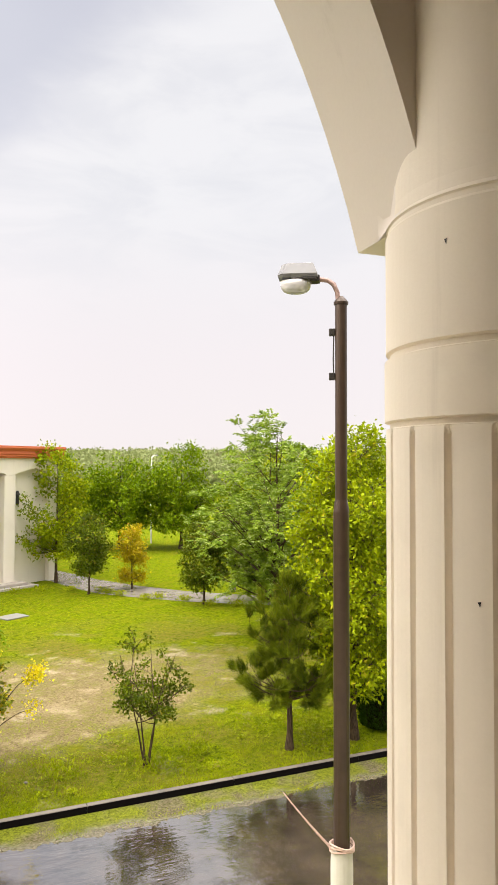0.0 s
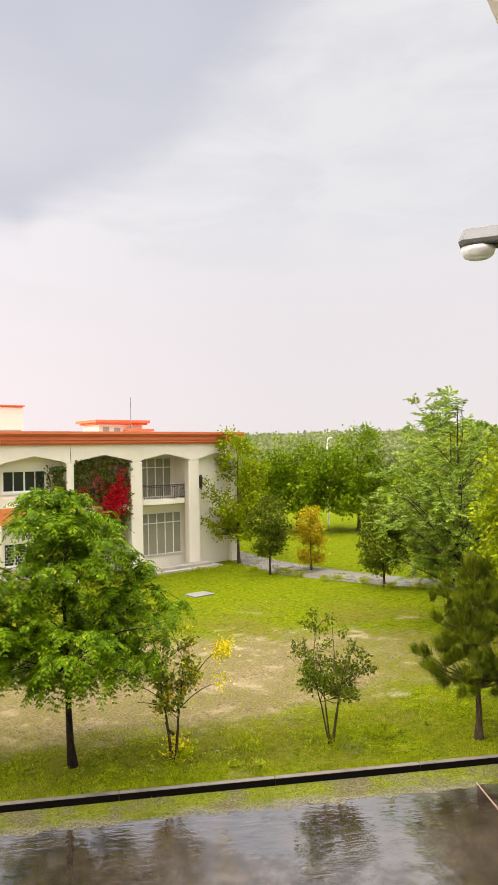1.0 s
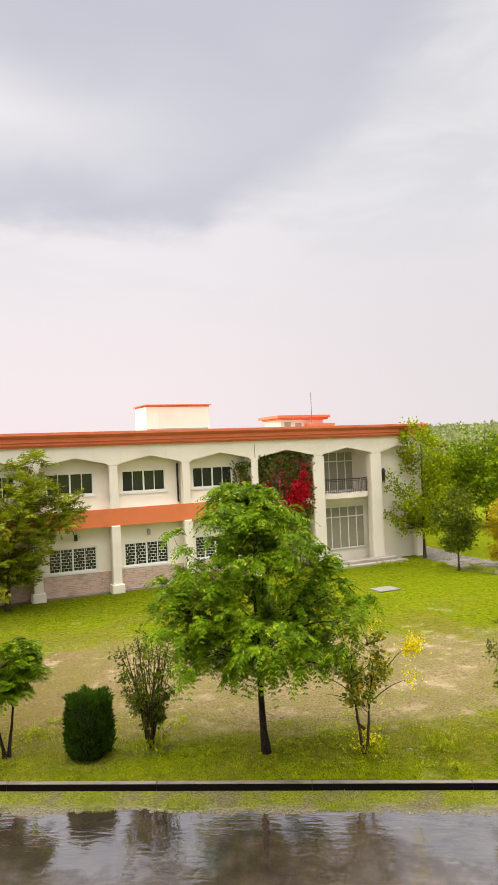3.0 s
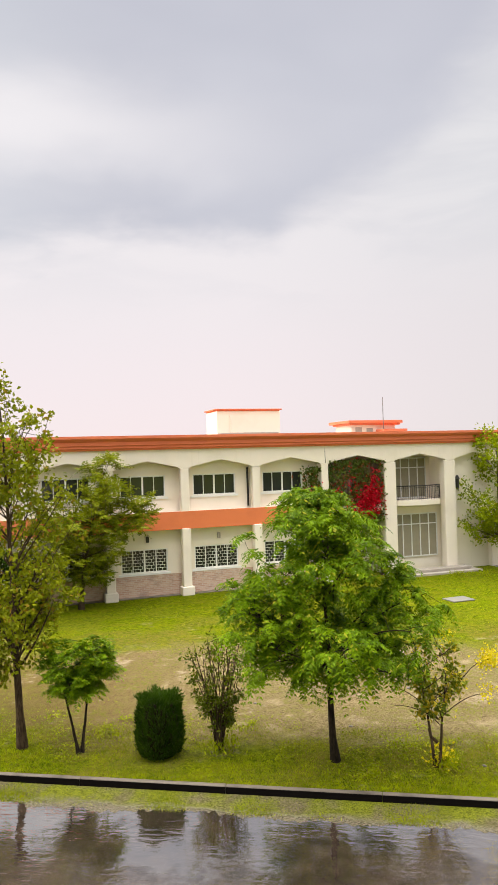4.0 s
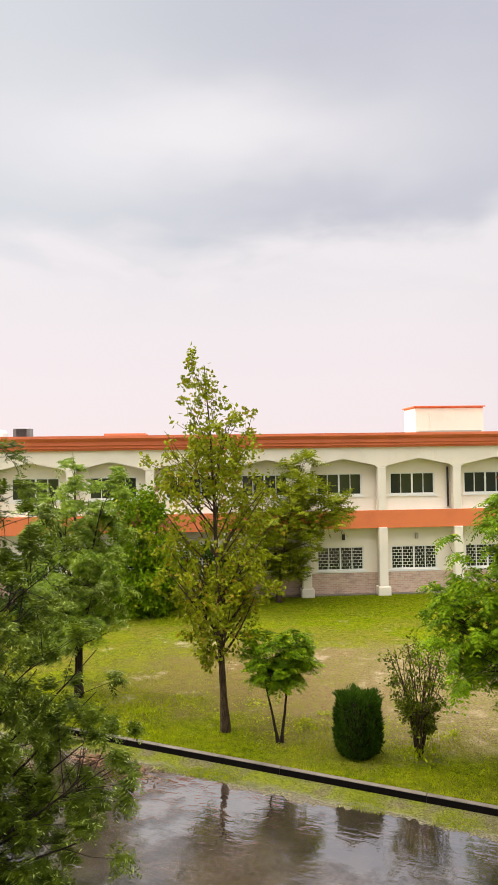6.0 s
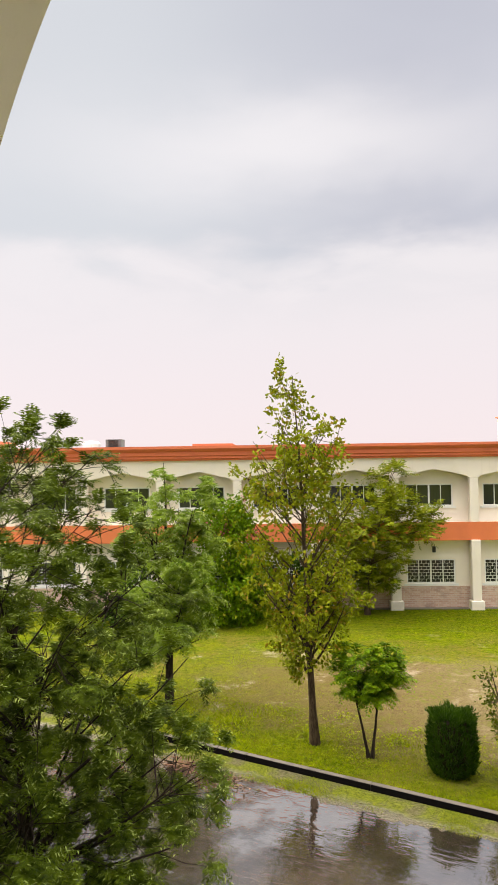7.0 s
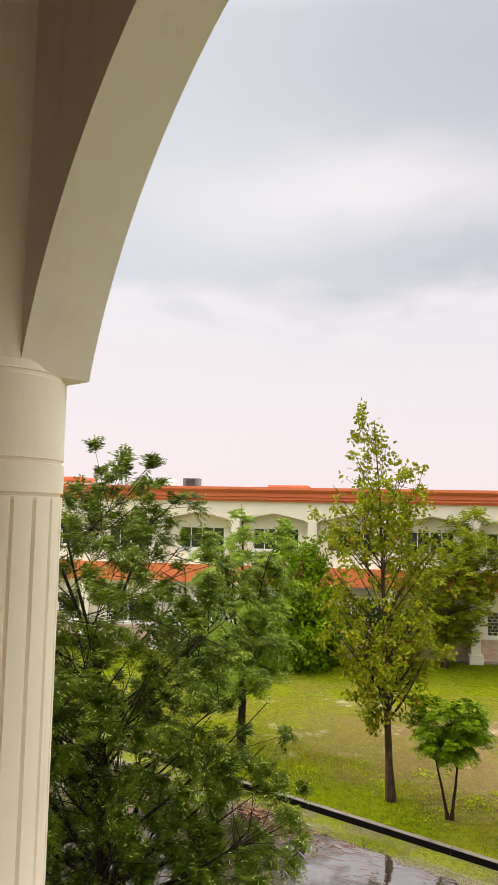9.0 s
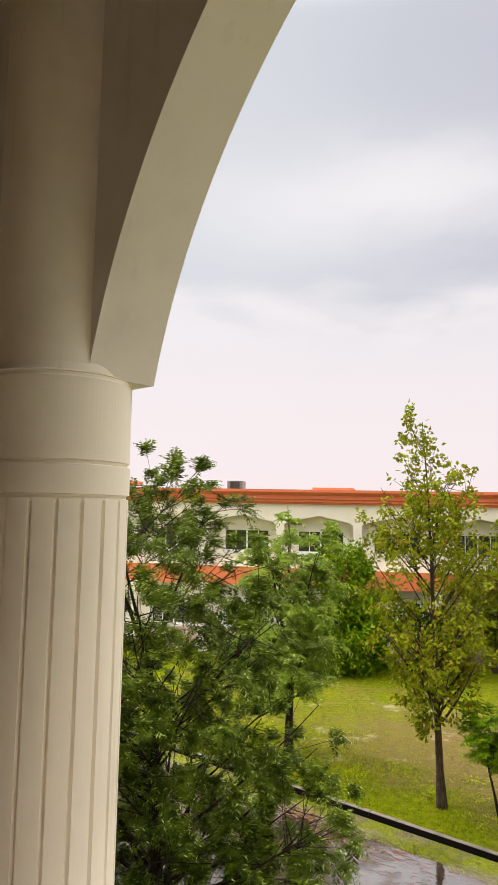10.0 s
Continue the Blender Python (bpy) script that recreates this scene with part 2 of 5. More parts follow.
def brick_plinth():
    m, n = material("brick_plinth")
    p = n.add("ShaderNodeNewGeometry").outputs["Position"]
    s = n.add("ShaderNodeSeparateXYZ", {0: p})
    v = n.add("ShaderNodeCombineXYZ", {0: s.outputs[0], 1: s.outputs[2], 2: 0.0}).outputs[0]
    b = n.add("ShaderNodeTexBrick", {"Vector": v, "Color1": (0.50, 0.31, 0.235, 1), "Color2": (0.62, 0.45, 0.35, 1), "Mortar": (0.60, 0.51, 0.44, 1),
                                     "Scale": 1.0, "Mortar Size": 0.008, "Brick Width": 0.235, "Row Height": 0.085})
    st = n.noise(p, 1.6, 5.0, 0.65)
    c = n.mix(n.smooth(st, 0.5, 0.75, 0.0, 0.6), b.outputs[0], (0.24, 0.17, 0.14))
    finish(n, c, 0.85, b.outputs[1], 0.4, 0.01)
    return m


CREAM = plaster("cream_paint", (0.90, 0.82, 0.715), (0.55, 0.48, 0.36), 1.0, 0.22)
BEIGE = plaster("column_paint", (0.89, 0.80, 0.665), (0.54, 0.46, 0.35), 2.5, 0.34, 0.6)
SOFFIT = plaster("arch_paint", (0.82, 0.745, 0.66), (0.52, 0.45, 0.36), 2.0, 0.40, 0.6)
# pale only so that the unseen floor throws light up at the columns
BOUNCE_FLOOR = plaster("pale_bounce_floor", (0.70, 0.64, 0.54), (0.5, 0.45, 0.36), 2.0, 0.3, 0.35)
# shade put into the colour: dark unseen veranda surfaces cut bounce light
INSIDE = plaster("bounce_damping_paint", (0.25, 0.185, 0.115), (0.16, 0.12, 0.075), 1.5, 0.25)
ORANGE = plaster("orange_paint", (0.80, 0.215, 0.075), (0.52, 0.12, 0.05), 1.2, 0.3)
RUST = plaster("terracotta_paint", (0.76, 0.190, 0.085), (0.48, 0.10, 0.05), 1.2, 0.3)
WHITE = plain("white_aluminium", (0.82, 0.82, 0.80), 0.4, 0.0, 0.1)
STONE = plaster("stone_grey", (0.42, 0.38, 0.33), (0.22, 0.19, 0.16), 2.0, 0.5)
PLINTH = brick_plinth()
LAWN = grass_ground()
ASPHALT = wet_asphalt()
VERGE = verge_ground()
KERB_TOP = plaster("wet_concrete", (0.165, 0.140, 0.115), (0.050, 0.042, 0.034), 3.0, 0.95, 0.5)
# near-black: wet concrete with the shadowed look put into the colour
KERB_FACE = plain("kerb_near_black", (0.005, 0.004, 0.004), 0.85, 0.0, 0.5, 3.0, Specular_IOR_Level=0.06)
IRON = plain("black_iron", (0.035, 0.030, 0.028), 0.45, 0.3)
POLE = plain("weathered_brown_steel", (0.085, 0.054, 0.036), 0.32, 0.3, 0.95, 7.0)
PIPE = plaster("white_pipe", (0.70, 0.68, 0.60), (0.42, 0.38, 0.30), 4.0, 0.5, 0.5)
GALV = plain("galvanised_steel", (0.21, 0.21, 0.215), 0.45, 0.4)
ROPE = plain("orange_rope", (0.70, 0.50, 0.40), 0.8, 0.0, 0.6, 30.0)
GLASS = plain("dark_window_glass", (0.030, 0.032, 0.034), 0.06, 0.0, 0.3, 1.0, Specular_IOR_Level=0.6)
PALE_GLASS = plain("curtained_glass", (0.36, 0.325, 0.235), 0.18, 0.0, 0.6, 2.0, Specular_IOR_Level=0.2)
CLEAR = plain("lamp_bowl", (0.66, 0.65, 0.66), 0.10, 0.0, 0.3, 12.0, Specular_IOR_Level=0.8)
BARK_DARK = bark_material("dark_wet_bark", (0.012, 0.009, 0.007), (0.045, 0.032, 0.022))
BARK = bark_material("brown_bark", (0.03, 0.02, 0.012), (0.11, 0.075, 0.045))
BARK_PALE = bark_material("pale_bark", (0.07, 0.05, 0.03), (0.20, 0.15, 0.10))
LEAF_MAIN = leaf_material("fresh_leaves", (0.020, 0.060, 0.001), (0.185, 0.310, 0.004), (0.32, 0.33, 0.02), 0.06)
LEAF_OLIVE = leaf_material("olive_leaves", (0.052, 0.080, 0.002), (0.310, 0.345, 0.010), (0.28, 0.18, 0.02), 0.08)
LEAF_FEATHER = leaf_material("feathery_leaves", (0.005, 0.016, 0.001), (0.140, 0.200, 0.010), (0.36, 0.45, 0.11), 0.08)
LEAF_SHRUB = leaf_material("shrub_leaves", (0.014, 0.034, 0.002), (0.150, 0.195, 0.008), (0.20, 0.17, 0.02), 0.05)
LEAF_LIME = leaf_material("lime_leaves", (0.060, 0.115, 0.002), (0.380, 0.450, 0.006), (0.36, 0.33, 0.015), 0.05)
LEAF_PALE = leaf_material("pale_leaves", (0.030, 0.080, 0.004), (0.280, 0.390, 0.030), (0.36, 0.43, 0.13), 0.12)
LEAF_GARDEN = leaf_material("garden_leaves", (0.022, 0.058, 0.001), (0.235, 0.350, 0.004), (0.30, 0.33, 0.02), 0.06)
LEAF_DARK = leaf_material("hedge_leaves", (0.006, 0.022, 0.002), (0.050, 0.105, 0.006), (0.09, 0.15, 0.02), 0.05)
LEAF_YELLOW = leaf_material("yellow_leaves", (0.28, 0.23, 0.006), (0.56, 0.45, 0.012), (0.40, 0.22, 0.02), 0.12)
FLOWER_YELLOW = leaf_material("yellow_blossom", (0.55, 0.45, 0.01), (0.80, 0.68, 0.02), (0.60, 0.60, 0.05), 0.1)
FLOWER_RED = leaf_material("crimson_bracts", (0.34, 0.006, 0.014), (0.74, 0.012, 0.035), (0.40, 0.02, 0.03), 0.2)
FLOWER_PINK = leaf_material("pink_bracts", (0.50, 0.04, 0.14), (0.70, 0.10, 0.24), (0.45, 0.06, 0.10), 0.2)
LEAF_CREEPER = leaf_material("creeper_leaves", (0.030, 0.065, 0.010), (0.170, 0.230, 0.040), (0.26, 0.06, 0.03), 0.12)
NEEDLE = leaf_material("pine_needles", (0.012, 0.028, 0.002), (0.200, 0.250, 0.012), (0.24, 0.20, 0.03), 0.06)
# aerial haze is painted in: paler, greyer leaf tones for the far ridge
LEAF_HAZED = leaf_material("haze_tinted_leaves", (0.150, 0.195, 0.070), (0.300, 0.335, 0.135), (0.20, 0.19, 0.09), 0.08)
GRASS = leaf_material("grass_blades", (0.080, 0.130, 0.002), (0.380, 0.440, 0.005), (0.24, 0.20, 0.04), 0.14)


# ---- mesh helpers ----
def part(name, bm, mat, parent=None, label=""):
    """Links a bmesh (or a ready mesh) as one object, under a thing or at top level."""
    if isinstance(bm, bmesh.types.BMesh):
        me = bpy.data.meshes.new(name)
        bmesh.ops.recalc_face_normals(bm, faces=bm.faces)
        bm.to_mesh(me)
        bm.free()
    else:
        me = bm
    if mat and not me.materials:
        me.materials.append(mat)
    ob = new(name, me)
    ob.parent = parent
    if label:
        ob["label"] = label
    return ob


def thing(name, m, label, category, group="", kind=""):
    ob = new(name)
    ob.matrix_world = m
    ob.empty_display_size = 0.2
    return tagged(ob, label, category, group, kind)


def box(bm, x0, y0, z0, x1, y1, z1, bevel=0.0, m=None):
    """A box between two corners, with bevelled edges."""
    out = bmesh.ops.create_cube(bm, size=1.0)
    vs = out["verts"]
    bmesh.ops.scale(bm, verts=vs, vec=(x1 - x0, y1 - y0, z1 - z0))
    bmesh.ops.translate(bm, verts=vs, vec=((x0 + x1) / 2, (y0 + y1) / 2, (z0 + z1) / 2))
    if bevel:
        es = list({e for v in vs for e in v.link_edges})
        r = bmesh.ops.bevel(bm, geom=es, offset=bevel, segments=2, affect="EDGES", profile=0.5)
        vs = list({v for f in r["faces"] for v in f.verts} | {v for v in vs if v.is_valid})
    if m is not None:
        bmesh.ops.transform(bm, matrix=m, verts=[v for v in vs if v.is_valid])
    return bm


def boxes(*rows, bevel=0.0):
    bm = bmesh.new()
    for r in rows:
        box(bm, *r, bevel=bevel)
    return bm


def prism(bm, outline, axis, lo, hi):
    """An outline in two axes, extruded along the third."""
    def at(a, b, c):
        return {"y": (a, c, b), "x": (c, a, b), "z": (a, b, c)}[axis]
    f = bm.faces.new([bm.verts.new(at(a, b, lo)) for a, b in outline])
    r = bmesh.ops.extrude_face_region(bm, geom=[f])
    far = [v for v in r["geom"] if isinstance(v, bmesh.types.BMVert)]
    d = hi - lo
    bmesh.ops.translate(bm, verts=far, vec={"y": (0, d, 0), "x": (d, 0, 0), "z": (0, 0, d)}[axis])
    return bm


def lathe(bm, rows, sides=24, centre=(0, 0)):
    """Rows of (radius, height), turned about the vertical."""
    rings = []
    for r, z in rows:
        rings.append([bm.verts.new((centre[0] + r * math.cos(2 * math.pi * k / sides), centre[1] + r * math.sin(2 * math.pi * k / sides), z)) for k in range(sides)])
    for a, b in zip(rings, rings[1:]):
        for k in range(sides):
            bm.faces.new((a[k], a[(k + 1) % sides], b[(k + 1) % sides], b[k]))
    bm.faces.new(rings[0][::-1])
    bm.faces.new(rings[-1])
    return bm


class Soup:
    """Collects vertices and faces in plain lists, for meshes with many small pieces."""

    def __init__(self):
        self.v, self.f, self.count = [], [], 0

    def tube(self, pts, radii, sides=6):
        pts = np.asarray(pts, float)
        t = np.gradient(pts, axis=0)
        t /= np.linalg.norm(t, axis=1)[:, None] + 1e-9
        ref = np.where(np.abs(t[:, 2:3]) > 0.9, [[1.0, 0, 0]], [[0, 0, 1.0]])
        a = np.cross(t, ref)
        a /= np.linalg.norm(a, axis=1)[:, None] + 1e-9
        b = np.cross(t, a)
        k = np.arange(sides) * 2 * np.pi / sides
        ring = pts[:, None] + np.asarray(radii)[:, None, None] * (np.cos(k)[None, :, None] * a[:, None] + np.sin(k)[None, :, None] * b[:, None])
        self.v.append(ring.reshape(-1, 3))
        rows, o = len(pts), self.count
        i = np.arange(rows - 1)[:, None] * sides + np.arange(sides)[None]
        j = np.arange(rows - 1)[:, None] * sides + (np.arange(sides)[None] + 1) % sides
        self.f.append(np.stack([i, j, j + sides, i + sides], -1).reshape(-1, 4) + o)
        self.count += rows * sides

    def leaves(self, p, d, s, length, width, fold=0.18):
        """Folded, pointed leaves at p along d, with their breadth along s."""
        p, d, s = (np.asarray(q, float) for q in (p, d, s))
        up = np.cross(s, d)
        length, width = (np.broadcast_to(np.asarray(q, float), len(p))[:, None] for q in (length, width))
        mid = p + d * length * 0.45
        v = np.stack([p, mid + s * width / 2 + up * width * fold, p + d * length, mid - s * width / 2 + up * width * fold], 1)
        self.v.append(v.reshape(-1, 3))
        self.f.append(np.arange(len(p) * 4).reshape(-1, 4) + self.count)
        self.count += len(p) * 4

    def blades(self, p, d, s, length, width):
        p, d, s = (np.asarray(q, float) for q in (p, d, s))
        length, width = (np.broadcast_to(np.asarray(q, float), len(p))[:, None] for q in (length, width))
        bend = p + d * length
        v = np.stack([p - s * width / 2, p + s * width / 2, bend, bend], 1)[:, :3]
        self.v.append(v.reshape(-1, 3))
        tri = np.arange(len(p) * 3).reshape(-1, 3) + self.count
        self.f.append(np.concatenate([tri, -np.ones((len(p), 1), int)], 1))
        self.count += len(p) * 3

    def mesh(self, name, smooth=False):
        v = np.concatenate(self.v).astype(np.float32)
        f = np.concatenate(self.f)
        size = (f >= 0).sum(1)
        me = bpy.data.meshes.new(name)
        me.vertices.add(len(v))
        me.vertices.foreach_set("co", v.ravel())
        loops = f[f >= 0]
        me.loops.add(len(loops))
        me.loops.foreach_set("vertex_index", loops.astype(np.int32))
        me.polygons.add(len(f))
        me.polygons.foreach_set("loop_start", (np.cumsum(size) - size).astype(np.int32))
        me.polygons.foreach_set("use_smooth", np.full(len(f), smooth))
        me.update(calc_edges=True)
        return me


def unit(v):
    return v / (np.linalg.norm(v, axis=-1, keepdims=True) + 1e-9)


def curve3(a, b, c, n=6):
    t = np.linspace(0, 1, n)[:, None]
    return (1 - t) ** 2 * a + 2 * t * (1 - t) * b + t * t * c


def fronds(soup, rng, p, d, pairs, length, leaflet, width, droop=0.35):
    """Compound leaves: pairs of leaflets along a drooping stalk."""
    n = len(p)
    d = unit(d)
    side = unit(np.cross(d, [0, 0, 1.0]) + 1e-3)
    L = length * rng.uniform(0.7, 1.2, n)[:, None]
    for k in range(pairs):
        t = (k + 0.6) / pairs
        q = p + d * L * t + np.array([0, 0, -1.0]) * L * droop * t * t
        along = unit(d + np.array([0, 0, -1.0]) * 2 * droop * t)
        size = leaflet * (0.65 + 0.7 * math.sin(math.pi * min(0.95, t + 0.1)))
        for sgn in (-1, 1):
            out = unit(side * sgn + along * 0.55 + np.array([0, 0, -0.35]) + rng.normal(0, 0.18, (n, 3)))
            s = unit(np.cross(out, np.cross(side * sgn, along)) + rng.normal(0, 0.25, (n, 3)))
            s = unit(s - out * (s * out).sum(-1, keepdims=True))
            soup.leaves(q, out, s, size * rng.uniform(0.8, 1.2, n), width)


def make_tree(name, base, profile, trunk_r, label, seed, leaf=LEAF_MAIN, bark=BARK, limbs=14, twigs=14, anchors=5, style="frond", lean=(0, 0),
              leaf_len=0.1, leaf_w=0.04, stems=1, rise=0.8, group="", frond_len=0.3, per=3, fork=None, bow=0.25, category="tree", droop=0.35, spread=0.2, extra=None, tip=0.55, airy=0.0, pairs=6, split=0.0, tuft=False):
    """A trunk with limbs that reach into a crown, whose radius at each height the profile gives, and leaves along the twigs."""
    rng = np.random.default_rng(seed)
    z = np.array([p[0] for p in profile])
    r = np.array([p[1] for p in profile])
    top, low = z.max(), z.min()
    lean = np.array([*lean, 0.0])
    fork = fork if fork is not None else low
    wood, crown = Soup(), Soup()

    def axis(h):
        return lean * (max(h, 0.0) / top) ** 1.5

    stem_paths = []
    for k in range(stems):
        a = 2 * math.pi * (k + rng.uniform(-0.2, 0.2)) / max(stems, 1) + seed
        reach = 0.0 if stems == 1 else 0.75 * np.interp(top * 0.8, z, r)
        hs = np.linspace(0, top * (0.96 if stems == 1 else rng.uniform(0.75, 0.95)), 12)
        off = np.array([math.cos(a), math.sin(a), 0])
        pts = np.array([axis(h) + np.array([0, 0, h]) + off * (0.05 * (stems > 1) * (split == 0) + reach * (max(0.0, h - split) / (top - split)) ** 1.2) for h in hs])
        pts[1:, :2] += np.cumsum(rng.normal(0, 0.012 * top / 5, (11, 2)), axis=0)
        rad = trunk_r * (1 - 0.93 * (hs / hs[-1]) ** 0.8)
        rad[0] *= 1.35
        wood.tube(pts, rad, 9)
        stem_paths.append((hs, pts, rad))
    P, D = [], []
    zz = np.linspace(low, top, 60)
    weight = np.interp(zz, z, r) ** 1.25 + 0.02
    weight /= weight.sum()
    for i in range(limbs):
        h = rng.choice(zz, p=weight)
        rr = np.interp(h, z, r)
        a = i * 2.39996 + rng.uniform(-0.4, 0.4)
        reach = rr * rng.uniform(0.6, 0.95)
        hs, pts, rad = stem_paths[i % stems]
        target = axis(h) + np.array([reach * math.cos(a), reach * math.sin(a), h])
        h0 = min(max(h - reach * rise, fork), hs[-1] * 0.9)
        start = np.array([np.interp(h0, hs, pts[:, k]) for k in range(3)])
        mid = (start + target) / 2 + np.array([0, 0, -bow * reach * rng.uniform(0.2, 1.0)]) + rng.normal(0, 0.06 * reach + 0.01, 3)
        path = curve3(start, mid, target, 7)
        r0 = max(0.012, np.interp(h0, hs, rad) * 0.5) * (0.5 + 0.5 * reach / (r.max() + 1e-6))
        wood.tube(path, np.linspace(r0, 0.006, 7), 6)
        for k in range(twigs):
            t = rng.uniform(0.25, 1.0)
            q = np.array([np.interp(t * 6, np.arange(7), path[:, c]) for c in range(3)])
            length = rng.uniform(0.35, 1.0) * (0.25 + 0.32 * r.max())
            d = unit(np.array([math.cos(a), math.sin(a), 0]) * rng.uniform(-0.2, 1.0) + rng.normal(0, 0.75, 3) + np.array([0, 0, 0.25]))
            e = q + d * length
            he = np.clip(e[2], low - 0.1, top)
            lim = np.interp(he, z, r) * 1.08 + 0.03
            c = axis(he)
            off = e[:2] - c[:2]
            dist = np.linalg.norm(off)
            if dist > lim:
                e[:2] = c[:2] + off * lim / dist
            e[2] = he
            wood.tube(np.stack([q, (q + e) / 2 + rng.normal(0, 0.03, 3), e]), [0.007, 0.005, 0.003], 4)
            for j in range(anchors):
                s = rng.uniform(tip, 1.0)
                P.append(q + (e - q) * s + rng.normal(0, 0.03, 3))
                D.append(e - q)
    P, D = np.array(P), unit(np.array(D))
    keep = rng.random(len(P)) > airy * np.clip((P[:, 2] - low) / (top - low), 0, 1)
    P, D = P[keep], D[keep]
    n = len(P)
    if style == "frond":
        out = unit(D * 0.45 + rng.normal(0, 0.6, (n, 3)) * np.array([1, 1, 0.5]) + np.array([0, 0, 0.22]))
        if tuft:
            out = unit(D * 0.8 + rng.normal(0, 0.5, (n, 3)) + np.array([0, 0, 0.35]))
        fronds(crown, rng, P, out, pairs, frond_len, leaf_len, leaf_w, droop)
    elif style == "needle":
        for k in range(per):
            out = unit(D * 0.9 + rng.normal(0, 0.40, (n, 3)) + np.array([0, 0, 0.7]))
            s = unit(np.cross(out, rng.normal(0, 1, (n, 3))))
            crown.blades(P + rng.normal(0, 0.03, (n, 3)), out, s, leaf_len * rng.uniform(0.7, 1.2, n), leaf_w)
    else:
        for k in range(per):
            out = unit(D * 0.35 + rng.normal(0, 0.7, (n, 3)) + np.array([0, 0, -droop]))
            s = unit(np.cross(out, rng.normal(0, 1, (n, 3))))
            crown.leaves(P + rng.normal(0, spread * 0.5, (n, 3)), out, s, leaf_len * rng.uniform(0.6, 1.3, n), leaf_w * rng.uniform(0.7, 1.2, n))
    root = thing(name, pose(*base, 0, 0, 0), label, category, group)
    part("trunk", wood.mesh("trunk", True), bark, root)
    part("crown", crown.mesh("crown"), leaf, root)
    if extra:
        extra(root, rng, P, D)
    return root


# ---- ground, road, kerb ----
def strip(n0, n1, z, u0=-120.0, u1=120.0, thick=0.05):
    """A flat slab along the road."""
    bm = bmesh.new()
    a = [bm.verts.new(road(u, n, z)) for u, n in ((u0, n0), (u1, n0), (u1, n1), (u0, n1))]
    f = bm.faces.new(a)
    r = bmesh.ops.extrude_face_region(bm, geom=[f])
    bmesh.ops.translate(bm, verts=[v for v in r["geom"] if isinstance(v, bmesh.types.BMVert)], vec=(0, 0, -thick))
    return bm


def build_ground():
    bm = bmesh.new()
    ns = [(-3000, -0.26), (13.895, -0.26), (13.897, 0.0), (60, 0.0), (150, 0.0), (3000, 0.0)]
    us = [-3000, -60, 60, 3000]
    grid = [[bm.verts.new(road(u, n, z)) for n, z in ns] for u in us]
    for i in range(len(us) - 1):
        for j in range(len(ns) - 1):
            bm.faces.new((grid[i][j], grid[i + 1][j], grid[i + 1][j + 1], grid[i][j + 1]))
    tagged(part("ground", bm, LAWN), "rain-wet lawn with worn pale earth patches", "lawn", kind="structure")
    tagged(part("road", strip(7.2, 13.25, -0.17), ASPHALT), "wet dark asphalt road with shallow puddles", "road", kind="structure")
    # ragged far edge of the verge
    rng = random.Random(5)
    bm = bmesh.new()
    us = [-40 + 0.03 * k for k in range(3000)]
    lo = [road(u, 13.02 + 0.2 * noise.noise((u * 0.45, 3, 0)) + 0.12 * noise.noise((u * 1.3, 5, 0)) + 0.10 * noise.noise((u * 3.1, 7, 0)) + 0.10 * noise.noise((u * 8.0, 9, 0)) + 0.07 * noise.noise((u * 19.0, 9, 0)) - 0.05 * rng.random(), -0.1685) for u in us]
    hi = [road(u, 13.76, -0.13) for u in us]
    a, b = [bm.verts.new(v) for v in lo], [bm.verts.new(v) for v in hi]
    for k in range(len(us) - 1):
        bm.faces.new((a[k], a[k + 1], b[k + 1], b[k]))
    tagged(part("verge", bm, VERGE), "narrow muddy grass verge between road and kerb", "verge", kind="structure")


def build_kerb():
    """A long run of cast kerb stones, dark on the side and paler on top."""
    root = thing("kerb", Matrix(), "dark wet concrete kerb along the lawn", "kerb", kind="structure")
    m = Matrix.Rotation(-ROAD, 4, "Z")
    size = 3.0
    for k in range(-14, 16):
        u = k * size
        bm = bmesh.new()
        box(bm, u + 0.006, 13.772, -0.25, u + size - 0.006, 13.90, 0.006, 0.012, m)
        stone = part("kerb_stone", bm, KERB_TOP, root)
        # thin sheet on the side, its colour carries the wet, shadowed look
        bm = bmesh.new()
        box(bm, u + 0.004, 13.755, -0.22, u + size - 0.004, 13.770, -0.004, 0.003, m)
        part("shade_dark_face", bm, KERB_FACE, stone, "wet near-black kerb face, shade put into its colour")


build_ground()
build_kerb()


# ---- far building ----
COLS = [-19.9, -16.3, -12.7, -9.2, -5.6, -2.05, 1.5, 5.1, 8.68, 12.28, 16.0, 19.78, 23.48]
END = 26.6
FRONT, SIDE, WALL, UPPER = 32.95, 33.28, 33.40, 33.50
SPRING, APEX, TOP = 5.93, 6.34, 6.86


def window_mesh(w, h, sill):
    """A white four-light frame with mullions and a sill, in the plane y = 0."""
    f = 0.055
    rows = [(-w / 2, -0.04, 0, -w / 2 + f, 0.05, h), (w / 2 - f, -0.04, 0, w / 2, 0.05, h), (-w / 2 + f, -0.04, h - f, w / 2 - f, 0.05, h), (-w / 2 + f, -0.04, 0, w / 2 - f, 0.05, f)]
    for k, t in ((-1, 0.03), (0, 0.075), (1, 0.03)):
        rows.append((k * w / 4 - t / 2, -0.03, f, k * w / 4 + t / 2, 0.04, h - f))
    if sill:
        rows.append((-w / 2 - 0.12, -0.12, -0.10, w / 2 + 0.12, 0.06, -0.004))
    bm = boxes(*rows)
    me = bpy.data.meshes.new("window")
    bm.to_mesh(me)
    bm.free()
    me.materials.append(WHITE)
    return me


